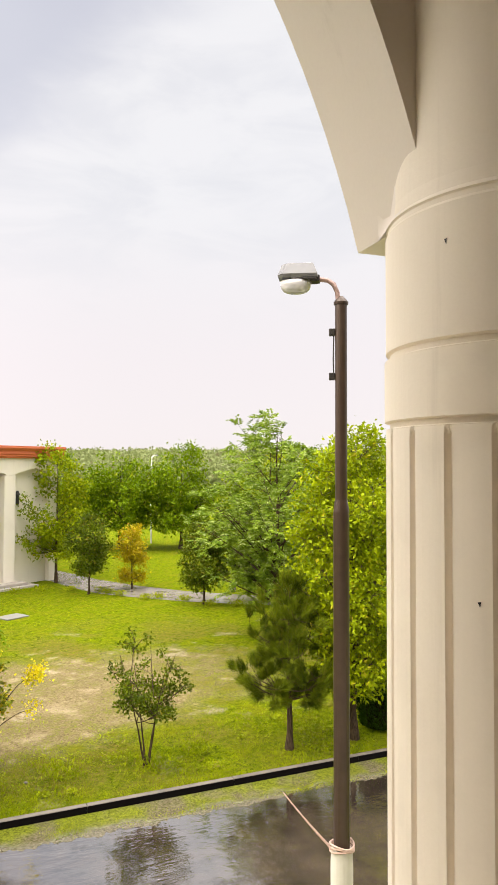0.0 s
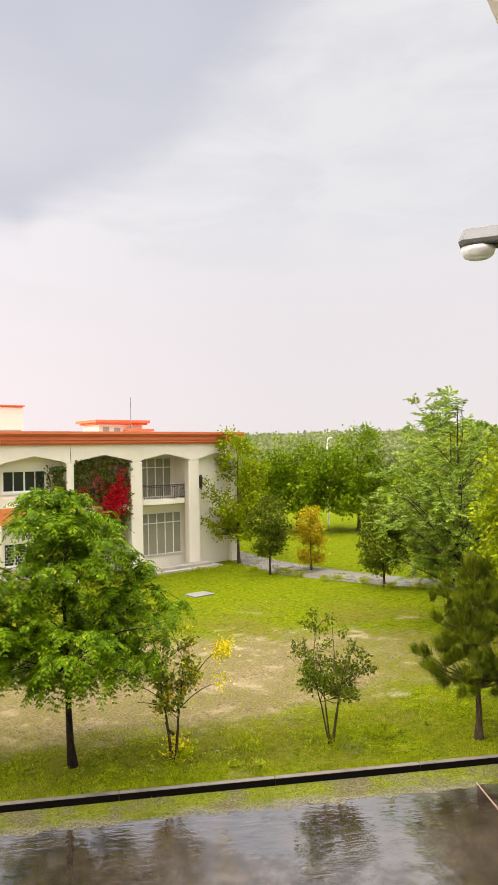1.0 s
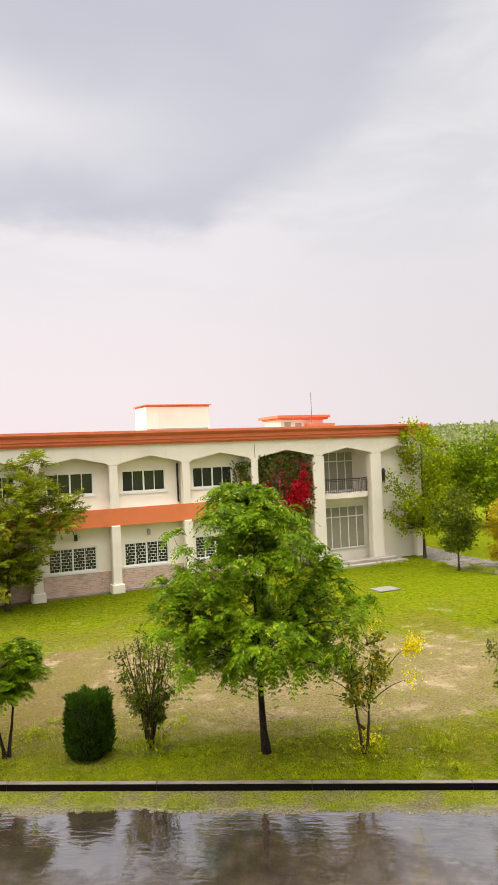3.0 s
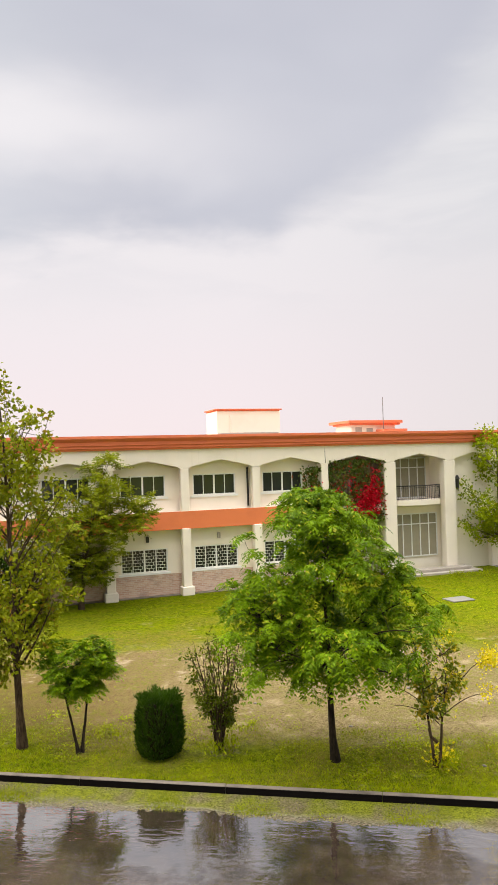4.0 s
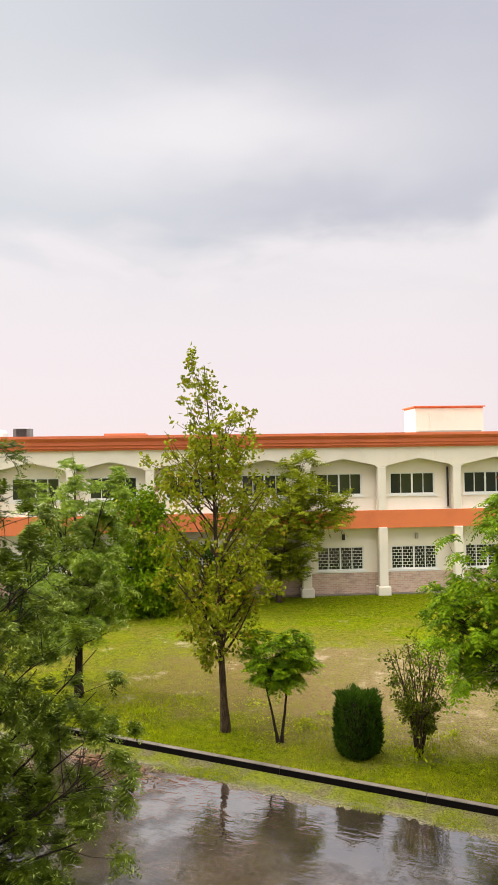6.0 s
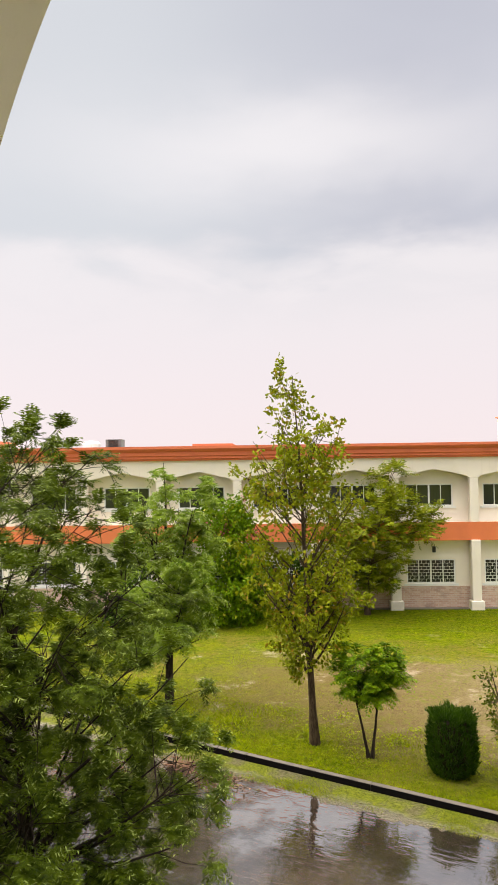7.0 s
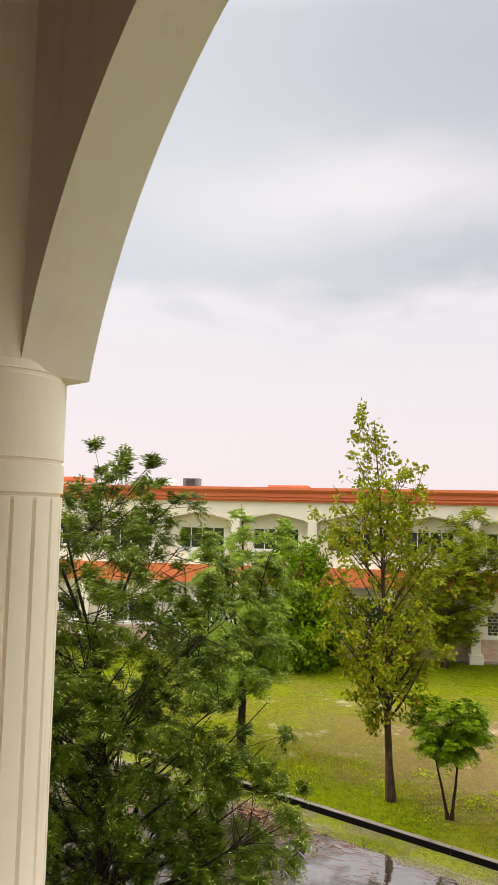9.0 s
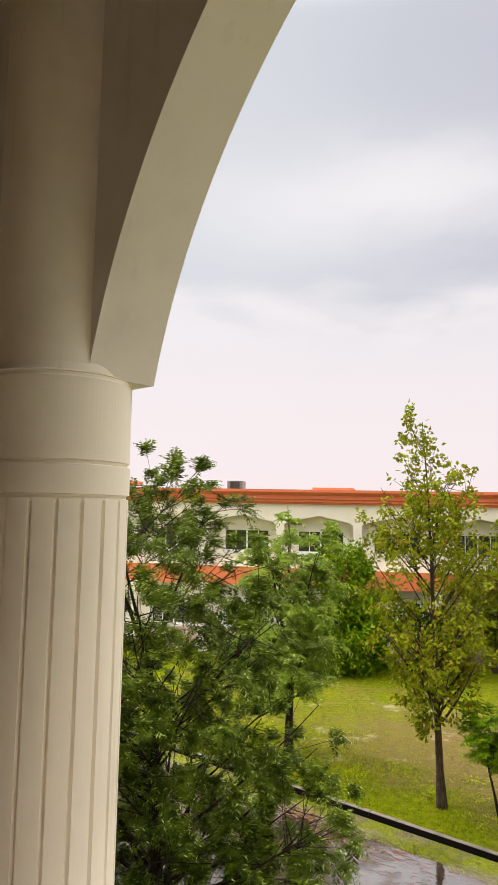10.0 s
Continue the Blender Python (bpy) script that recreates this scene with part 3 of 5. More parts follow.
def grille_mesh(w, h):
    """White bars in a running-bond pattern."""
    t, rows = 0.013, 7
    cells = []
    for k in range(1, rows):
        cells.append((-w / 2, -0.02, k * h / rows - t / 2, w / 2, -0.006, k * h / rows + t / 2))
    for k in range(rows):
        for j in range(10):
            x = -w / 2 + (j + (0.5 if k % 2 else 1.0)) * w / 10
            if x < w / 2 - 0.02:
                cells.append((x - t / 2, -0.019, k * h / rows, x + t / 2, -0.007, (k + 1) * h / rows))
    bm = boxes(*cells)
    me = bpy.data.meshes.new("grille")
    bm.to_mesh(me)
    bm.free()
    me.materials.append(WHITE)
    return me


def holed_panel(xs, zs, y0, y1):
    """A wall panel with one opening through it."""
    bm = bmesh.new()
    v = [[bm.verts.new((x, y0, z)) for z in zs] for x in xs]
    faces = [bm.faces.new((v[i][j], v[i + 1][j], v[i + 1][j + 1], v[i][j + 1])) for i in range(3) for j in range(3) if (i, j) != (1, 1)]
    r = bmesh.ops.extrude_face_region(bm, geom=faces)
    bmesh.ops.translate(bm, verts=[e for e in r["geom"] if isinstance(e, bmesh.types.BMVert)], vec=(0, y1 - y0, 0))
    return bm


def mesh_of(name, bm, mat):
    me = bpy.data.meshes.new(name)
    bm.to_mesh(me)
    bm.free()
    me.materials.append(mat)
    return me


def put(name, me, parent, at, label=""):
    ob = new(name, me)
    ob.parent = parent
    ob.matrix_world = Matrix.Translation(at)
    if label:
        ob["label"] = label
    return ob


def build_far_building():
    root = thing("school_building", Matrix(), "two-storey cream building with orange bands and arched bays", "building")
    lefts, rights = COLS, COLS[1:] + [END]
    # frieze with the six-sided bay heads
    for a, b in zip(lefts, rights):
        bm = bmesh.new()
        prism(bm, [(a, TOP), (a, SPRING), (a + 0.23, SPRING), (a + 0.33, SPRING + 0.09), ((a + b) / 2, APEX), (b - 0.33, SPRING + 0.09), (b - 0.23, SPRING), (b, SPRING), (b, TOP)], "y", FRONT, FRONT + 0.30)
        part("frieze", bm, CREAM, root)
    # window wall, with openings left out bay by bay
    wu, hu, zu, wl, hl, zl = 2.17, 1.025, 4.62, 2.21, 1.105, 1.10
    upper, lower = window_mesh(wu, hu, True), window_mesh(wl, hl, True)
    grille = grille_mesh(wl - 0.1, hl - 0.1)
    pane_u = mesh_of("pane", boxes((-wu / 8 + 0.02, 0, 0.05, wu / 8 - 0.02, 0.012, hu - 0.05)), GLASS)
    pane_l = mesh_of("pane", boxes((-wl / 8 + 0.02, 0, 0.05, wl / 8 - 0.02, 0.012, hl - 0.05)), GLASS)
    for k, (a, b) in enumerate(zip(lefts, rights)):
        c = (a + b) / 2
        w0 = c * 0.982               # the windows stand a little closer than the bays
        if a > 15.5 and b < 24:      # the two open bays of the loggia
            continue
        if b > 25:
            part("wall", boxes((a, SIDE, 0, END, SIDE + 0.25, TOP)), CREAM, root)
            continue
        for z0, z1, w, zz, h, y in ((3.9, TOP, wu, zu, hu, UPPER), (0.0, 3.12, wl, zl, hl, WALL)):
            part("wall", holed_panel((a, w0 - w / 2, w0 + w / 2, b), (z0, zz, zz + h, z1), y, y + 0.25), CREAM, root)
        for me, pane, w, zz, y in ((upper, pane_u, wu, zu, UPPER), (lower, pane_l, wl, zl, WALL)):
            win = put("window", me, root, (w0, y + 0.07, zz), "white four-light sliding window" if me is upper else "white window behind a brick-pattern grille")
            for j in range(4):
                put("pane", pane, win, (w0 + (j - 1.5) * w / 4, y + 0.09, zz))
            if me is lower:
                put("grille", grille, win, (w0, y + 0.06, zz + 0.05))
    # back, sides and floor slab close the volume
    part("rear_wall", boxes((COLS[0], 44.0, 0, END, 44.25, TOP), (COLS[0] - 0.25, SIDE, 0, COLS[0], 44.25, TOP), (END - 0.25, SIDE + 0.26, 0, END, 44.0, TOP)), CREAM, root)
    part("floor_slab", boxes((COLS[0], WALL + 0.26, 3.2, END - 0.26, 43.9, 3.5)), CREAM, root)
    part("roof", boxes((COLS[0], FRONT + 0.31, TOP - 0.2, END - 0.05, 44.0, TOP + 0.1)), STONE, root)
    # orange band between the storeys
    part("orange_band", boxes((COLS[0], FRONT - 0.008, 3.09, 15.6, FRONT + 0.12, 3.92), bevel=0.012), ORANGE, root)
    part("ledge", boxes((COLS[0], FRONT + 0.122, 3.10, 15.6, UPPER + 0.10, 3.905)), CREAM, root)
    # stepped cornice
    prof = [(0.0, 6.86), (-0.10, 6.86), (-0.12, 6.93), (-0.19, 6.96), (-0.19, 7.05), (-0.25, 7.09), (-0.25, 7.25), (-0.31, 7.29), (-0.38, 7.36), (-0.42, 7.40), (-0.42, 7.52), (0.25, 7.52), (0.25, 6.86)]
    bm = bmesh.new()
    prism(bm, [(FRONT + y, z) for y, z in prof], "x", COLS[0], END + 0.25)
    part("cornice", bm, RUST, root, "stepped terracotta cornice")
    bm = boxes((COLS[0], FRONT - 0.27, 7.265, END + 0.1, FRONT - 0.24, 7.285), (COLS[0], FRONT - 0.205, 7.06, END + 0.05, FRONT - 0.18, 7.085))
    part("cornice_line", bm, ORANGE, root, "bright orange line on the cornice")
    part("side_cornice", boxes((END, FRONT + 0.26, 6.9, END + 0.25, 44, 7.52)), RUST, root)
    # pillars: a slim upper shaft and a stouter lower one on a block
    up = mesh_of("pillar", boxes((-0.20, 0, 3.10, 0.20, 0.34, SPRING), bevel=0.03), CREAM)
    lowp = mesh_of("pillar_base", boxes((-0.21, -0.10, 0.38, 0.21, 0.32, 3.12), (-0.30, -0.22, -0.02, 0.30, 0.32, 0.40), bevel=0.035), CREAM)
    fin = mesh_of("fin", boxes((-0.08, 0.345, 3.92, 0.08, UPPER - FRONT, TOP - 0.21), (-0.10, 0.31, 0, 0.10, WALL - FRONT - 0.003, 3.09)), CREAM)
    for x in COLS:
        if x > 19:
            col = put("pillar", mesh_of("pillar", boxes((-0.36, 0, 0, 0.36, 0.5, SPRING), bevel=0.05), CREAM), root, (x, FRONT + 0.003, 0))
        else:
            col = put("pillar", up, root, (x, FRONT + 0.003, 0))
            put("pillar_base", lowp, col, (x, FRONT - 0.02, 0))
            put("fin", fin, col, (x, FRONT, 0))
    part("corner_pier", boxes((END - 0.55, FRONT + 0.003, 0, END, SIDE - 0.002, SPRING), bevel=0.04), CREAM, root)
    part("plinth", boxes((COLS[0], WALL - 0.06, 0, 15.7, WALL - 0.003, 0.98)), PLINTH, root, "pinkish brick plinth")
    # added low strip that draws a thin dark line along the wall's foot
    part("foot_strip", boxes((COLS[0], WALL - 0.42, -0.05, 15.7, WALL - 0.062, 0.03), bevel=0.01), KERB_TOP, root, "narrow dark strip at the wall's foot")
    # loggia bays
    part("loggia_wall", boxes((15.8, 34.75, 0, 23.6, 34.95, TOP)), CREAM, root)
    for x, y in ((15.85, SIDE), (19.78, SIDE + 0.2), (23.48, SIDE + 0.2)):
        part("loggia_side", boxes((x - 0.1, y, 0, x + 0.1, 34.747, TOP)), CREAM, root)
    part("loggia_floor", boxes((15.95, FRONT + 0.1, 3.42, 19.7, 34.75, 3.72)), CREAM, root)
    part("step", boxes((19.4, 31.9, -0.05, 24.6, FRONT, 0.10), (19.7, 32.3, 0.10, 24.2, FRONT, 0.24), bevel=0.02), STONE, root, "low stone entrance steps")
    # curved balcony with iron rail
    c = (19.78 + 23.48) / 2
    arc = [(c + 1.52 * math.sin(a), FRONT + 0.55 - 0.62 * math.cos(a)) for a in np.linspace(-1.45, 1.45, 17)]
    bm = bmesh.new()
    prism(bm, arc + [(arc[-1][0], 34.75), (arc[0][0], 34.75)], "z", 3.58, 3.86)
    bal = part("balcony", bm, CREAM, root, "curved cream balcony with black iron rail")
    rail = Soup()
    for z, r in ((4.62, 0.03), (3.93, 0.016), (4.52, 0.012)):
        rail.tube([(x, y + 0.05, z) for x, y in arc], [r] * 17, 6)
    part("rail", rail.mesh("rail"), IRON, bal)
    bar = Soup()
    bar.tube([(0, 0, 3.86), (0, 0, 4.62)], [0.010, 0.010], 5)
    bar_me = bar.mesh("baluster")
    bar_me.materials.append(IRON)
    for k in range(33):
        a = -1.42 + 2.84 * k / 32
        put("baluster", bar_me, bal, (c + 1.52 * math.sin(a), FRONT + 0.60 - 0.62 * math.cos(a), 0))
    # glazed screens behind the balcony and below it
    for z0, h in ((3.87, 2.25), (0.75, 2.35)):
        w = 2.7
        rows = [(-w / 2, -0.03, 0, -w / 2 + 0.06, 0.04, h), (w / 2 - 0.06, -0.03, 0, w / 2, 0.04, h), (-w / 2, -0.03, h - 0.06, w / 2, 0.04, h), (-w / 2, -0.03, 0, w / 2, 0.04, 0.06), (-w / 2, -0.03, h * 0.74, w / 2, 0.04, h * 0.74 + 0.05)]
        rows += [(-w / 2 + k * w / 5 - 0.025, -0.029, 0.06, -w / 2 + k * w / 5 + 0.025, 0.039, h - 0.06) for k in range(1, 5)]
        y = 34.68 if z0 > 3 else 33.75
        scr = put("glazed_screen", mesh_of("glazed_screen", boxes(*rows), WHITE), root, (c + 0.1, y, z0), "tall glazed screen with white bars")
        for k in range(5):
            put("pane", mesh_of("pane", boxes((-w / 10 + 0.02, 0.008, 0.05, w / 10 - 0.02, 0.02, h - 0.05)), PALE_GLASS), scr, (c + 0.1 + (k - 2) * w / 5, y, z0))
    part("ground_floor_wall", boxes((19.9, 33.80, 0, c + 0.1 - 1.35, 34.0, 3.58), (c + 0.1 + 1.35, 33.80, 0, 23.4, 34.0, 3.58), (c - 1.25, 33.80, 0, c + 1.45, 34.0, 0.75), (c - 1.25, 33.80, 3.1, c + 1.45, 34.0, 3.58)), CREAM, root)
    # bay lamp and bracket on the end bay
    lamp = part("wall_lantern", lathe(bmesh.new(), [(0.03, 4.3), (0.10, 4.38), (0.10, 4.85), (0.14, 4.9), (0.05, 5.1)], 10, (24.05, SIDE - 0.16)), IRON, root, "black wall lantern")
    part("bracket", boxes((24.02, SIDE - 0.16, 4.55, 24.08, SIDE, 4.60)), IRON, lamp)
    part("wall_shelf", boxes((25.1, SIDE - 0.25, 1.55, 26.2, SIDE, 1.62), (25.2, SIDE - 0.03, 1.62, 25.24, SIDE, 2.2), (26.0, SIDE - 0.03, 1.62, 26.04, SIDE, 2.2)), IRON, root)
    # rain pipes, small vents and wall fittings
    for x, z0, z1 in ((11.98, 4.0, 5.9), (-9.5, 4.6, 6.2), (16.02, 6.0, 6.9)):
        s = Soup()
        s.tube([(x, FRONT + 0.02 if z1 > 6.5 else UPPER - 0.08, z1), (x + 0.02, FRONT + 0.0 if z1 > 6.5 else UPPER - 0.08, z0)], [0.05 if z1 < 6.5 else 0.018] * 2, 8)
        part("rain_pipe", s.mesh("rain_pipe"), IRON, root)
    for x in (6.9, 10.4, 3.3):
        part("wall_fitting", boxes((x - 0.07, WALL - 0.14, 2.52, x + 0.07, WALL, 2.80), bevel=0.02), IRON if x < 8 else STONE, root)
    # rooftop rooms
    for x0, x1, y, z1, name in ((11.17, 14.7, 35.6, 8.95, "water_tank_room"), (19.15, 21.95, 35.9, 8.28, "stair_room"), (-4.15, -2.75, 36.4, 7.75, "stair_room"), (-18.4, -14.4, 35.6, 8.0, "stair_room")):
        room = part(name, boxes((x0, y, TOP, x1, y + 1.9, z1 - 0.12)), CREAM, root)
        over = 0.1 if name == "water_tank_room" else 0.32
        part("eave", boxes((x0 - over, y - over, z1 - (0.06 if over < 0.2 else 0.16), x1 + over, y + 1.9 + over, z1), (x0 - over + 0.1, y - over + 0.1, z1 - (0.12 if over < 0.2 else 0.26), x1 + over - 0.1, y + 1.9, z1 - (0.06 if over < 0.2 else 0.16)), bevel=0.01), RUST, room)
        if name == "water_tank_room":
            s = Soup()
            s.tube([(11.85, y - 0.06, 8.6), (11.9, y - 0.06, 8.5), (11.9, y - 0.06, 7.4)], [0.035] * 3, 8)
            part("rain_pipe", s.mesh("rain_pipe"), CREAM, room)
            part("ledge", boxes((11.2, y - 0.5, 7.2, 14.4, y, 7.68)), STONE, room)
        elif x0 == 19.15:
            for x, z in ((19.4, 7.9), (20.1, 7.85)):
                part("opening", boxes((x, y - 0.01, 7.62, x + 0.4, y + 0.01, z)), STONE, room)
            part("lower_eave", boxes((20.7, y - 0.9, 7.62, 22.2, y, 7.76)), RUST, room)
    part("roof_tank", lathe(bmesh.new(), [(0.42, TOP + 0.1), (0.44, 7.2), (0.44, 7.8), (0.36, 7.93), (0.12, 7.97)], 20, (-9.55, 35.9)), WHITE, root, "pale round roof tank")
    cooler = part("cooler", boxes((-8.75, 35.5, TOP + 0.1, -7.95, 36.3, 8.02), bevel=0.02), GALV, root, "grey rooftop air cooler")
    part("vent_grid", boxes(*[(-8.6, 35.485, 7.5 + 0.05 * k, -8.1, 35.497, 7.53 + 0.05 * k) for k in range(10)]), IRON, cooler)
    s = Soup()
    s.tube([(20.9, 35.4, TOP), (20.9, 35.4, 9.55)], [0.028, 0.018], 8)
    part("mast", s.mesh("mast"), GALV, root)


build_far_building()


# ---- near veranda: columns, pointed arches, floor and ceiling ----
COL_U, COL_N, COL_R = (-3.79, 1.70), 1.625, 0.40
SPRING_Z, PIER = 7.125, 0.335


def fluted_column(low=6.54, high=6.742, drum=0.018):
    """A round column: shallow flutes, a plain necking with two grooves, and a plain drum above."""
    bm = bmesh.new()
    flutes = 20
    cuts = ((0.0, 0.0), (0.035, 0.45), (0.08, 0.95), (0.115, 1.0), (0.16, 0.5), (0.20, 0.0), (0.40, 0.0), (0.60, 0.0), (0.80, 0.0))
    sides = flutes * len(cuts)

    def ring(z, depth, r=COL_R):
        out = []
        for k in range(sides):
            t, share = cuts[k % len(cuts)]
            a = 2 * math.pi * (k // len(cuts) + t) / flutes
            cut = depth * share
            out.append(bm.verts.new(((r - cut) * math.cos(a), (r - cut) * math.sin(a), z)))
        return out

    rows = [(4.3, 0.018, 0), (low - 0.035, 0.018, 0), (low - 0.02, 0.006, 0), (low - 0.010, 0.0, 0), (low - 0.007, 0.0, 0.012), (low + 0.008, 0.0, 0.012), (low + 0.012, 0.0, -0.004), (high - 0.012, 0.0, -0.004), (high - 0.007, 0.0, 0.012), (high + 0.008, 0.0, 0.012),
            (high + 0.014, 0.0, 0), (7.10, 0.0, 0), (7.108, 0.0, 0.006), (7.122, 0.0, 0.007), (7.127, 0.0, 0.002), (7.14, 0.0, drum * 0.7), (7.18, 0.0, drum * 0.9), (7.26, 0.0, drum), (10.3, 0.0, drum)]
    rings = [ring(z, d, COL_R - s) for z, d, s in rows]
    for a, b in zip(rings, rings[1:]):
        for k in range(sides):
            bm.faces.new((a[k], a[(k + 1) % sides], b[(k + 1) % sides], b[k]))
    return bm


def arch_outline(u0, u1, z_top):
    """A wall panel over one bay, with a pointed arch cut out of its lower edge."""
    mid, a, b = (u0 + u1) / 2, 3.573, -0.911
    r = math.hypot(a, b)
    left = []
    half = mid - (u0 + PIER)
    for k in range(61):
        x = half * k / 60
        left.append((u0 + PIER + x, SPRING_Z + b + math.sqrt(r * r - (x - a) ** 2)))
    right = [(2 * mid - x, z) for x, z in left[:-1]][::-1]
    return [(u0, z_top), (u0, SPRING_Z)] + left + right + [(u1, SPRING_Z), (u1, z_top)]


def build_veranda():
    m = Matrix.Rotation(-ARCH, 4, "Z")
    span = COL_U[1] - COL_U[0]
    me = mesh_of("veranda_column", fluted_column(), BEIGE)
    other = mesh_of("veranda_column", fluted_column(6.505, 6.675, 0.052), BEIGE)
    for k in range(-1, 3):
        ob = new("veranda_column", other if k == 0 else me)
        ob.matrix_world = m @ pose(COL_U[0] + k * span, COL_N, 0, 0, 0, 2 if k == 1 else 7)
        tagged(ob, "beige fluted plaster column with plain grooved necking", "column", "veranda columns", "structure")
    # plaster fillet that blends a drum into the springing of its arch
    bm = bmesh.new()
    rows = []
    for j in range(13):
        z = 7.126 + 0.024 * j
        a, b = 3.573, -0.911
        spring = a - math.sqrt(a * a + b * b - (z - SPRING_Z - b) ** 2)
        foot = COL_U[1] - PIER - max(0.0, spring) - 0.002
        share = j / 12
        drum = float(np.interp(z, [7.126, 7.14, 7.18, 7.26], [0.398, 0.3874, 0.3838, 0.382]))
        p = [(COL_U[1] - (drum + e) * math.cos(t), COL_N + (drum + e) * math.sin(t)) for t, e in ((0.10, -0.001), (0.30, 0.001), (0.45, 0.002))]
        q = (foot + 0.004 * share, 1.88 - 0.08 * share)
        mid = (0.45 * p[2][0] + 0.55 * q[0], 0.45 * p[2][1] + 0.55 * q[1])
        rows.append([bm.verts.new((u, v, z)) for u, v in (*p, mid, q)])
    for r0, r1 in zip(rows, rows[1:]):
        for i in range(4):
            bm.faces.new((r0[i], r0[i + 1], r1[i + 1], r1[i]))
    for f in bm.faces:
        f.smooth = True
    bmesh.ops.transform(bm, matrix=m, verts=bm.verts)
    tagged(part("plaster_fillet", bm, SOFFIT), "beige plaster fillet blending column into arch", "trim", kind="structure")
    # small chips knocked out of the plaster
    axis = near(COL_U[1], COL_N)
    for x, y, z in [(1.928, 0.483, 7.001), (1.987, 0.447, 7.498), (1.918, 0.4, 6.086), (1.984, 0.424, 7.131)]:
        bm = bmesh.new()
        out = Vector((x - axis.x, y - axis.y, 0)).normalized()
        side = Vector((-out.y, out.x, 0))
        at = Vector((x, y, z))
        ring = [bm.verts.new(at + out * 0.002 + side * s + Vector((0, 0, h))) for s, h in ((-0.005, 0.004), (0.004, 0.006), (0.001, -0.009))]
        bm.faces.new(ring)
        deep = bm.verts.new(at - out * 0.004)
        for k in range(3):
            bm.faces.new((ring[k], ring[(k + 1) % 3], deep))
        tagged(part("plaster_chip", bm, IRON), "small dark chip in the column plaster", "chip", "plaster chips", "structure")
    for k in range(-1, 2):
        bm = bmesh.new()
        prism(bm, arch_outline(COL_U[0] + k * span, COL_U[0] + (k + 1) * span, 10.6), "y", 1.60, 2.02)
        bmesh.ops.transform(bm, matrix=m, verts=bm.verts)
        tagged(part("wall_arcade", bm, SOFFIT), "beige plaster arcade wall with pointed arch", "arcade", kind="structure")
    lo, hi = COL_U[0] - span, COL_U[0] + 2 * span

    def slab(name, rows, mat, label, category):
        bm = boxes(*rows)
        bmesh.ops.transform(bm, matrix=m, verts=bm.verts)
        tagged(part(name, bm, mat), label, category, kind="structure")

    # floor lies out of view and serves as a reflector
    slab("floor", [(lo, -2.0, 4.1, hi, 2.02, 4.4)], BOUNCE_FLOOR, "unseen veranda floor slab, pale to bounce light", "floor")
    # unseen ceiling and walls close the veranda, dark to dim its inside
    slab("ceiling", [(lo, -2.0, 10.25, hi, 1.63, 10.6)], INSIDE, "unseen veranda ceiling, darkened to cut bounce light", "ceiling")
    slab("wall_back", [(lo, -2.3, 4.1, hi, -2.003, 10.6)], INSIDE, "unseen veranda back wall, darkened to cut bounce light", "wall")
    slab("wall_end", [(lo - 0.3, -2.3, 4.1, lo - 0.003, 2.02, 10.6), (hi + 0.003, -2.3, 4.1, hi + 0.3, 2.02, 10.6)], INSIDE, "unseen veranda end wall, darkened to cut bounce light", "wall")
    slab("wall_lower", [(lo, 1.7, -0.3, hi, 2.0, 4.097)], CREAM, "plain cream ground floor wall", "wall")
    slab("roof", [(lo - 0.3, -12, 10.603, hi + 0.3, 2.3, 10.8)], STONE, "flat concrete roof", "roof")


build_veranda()


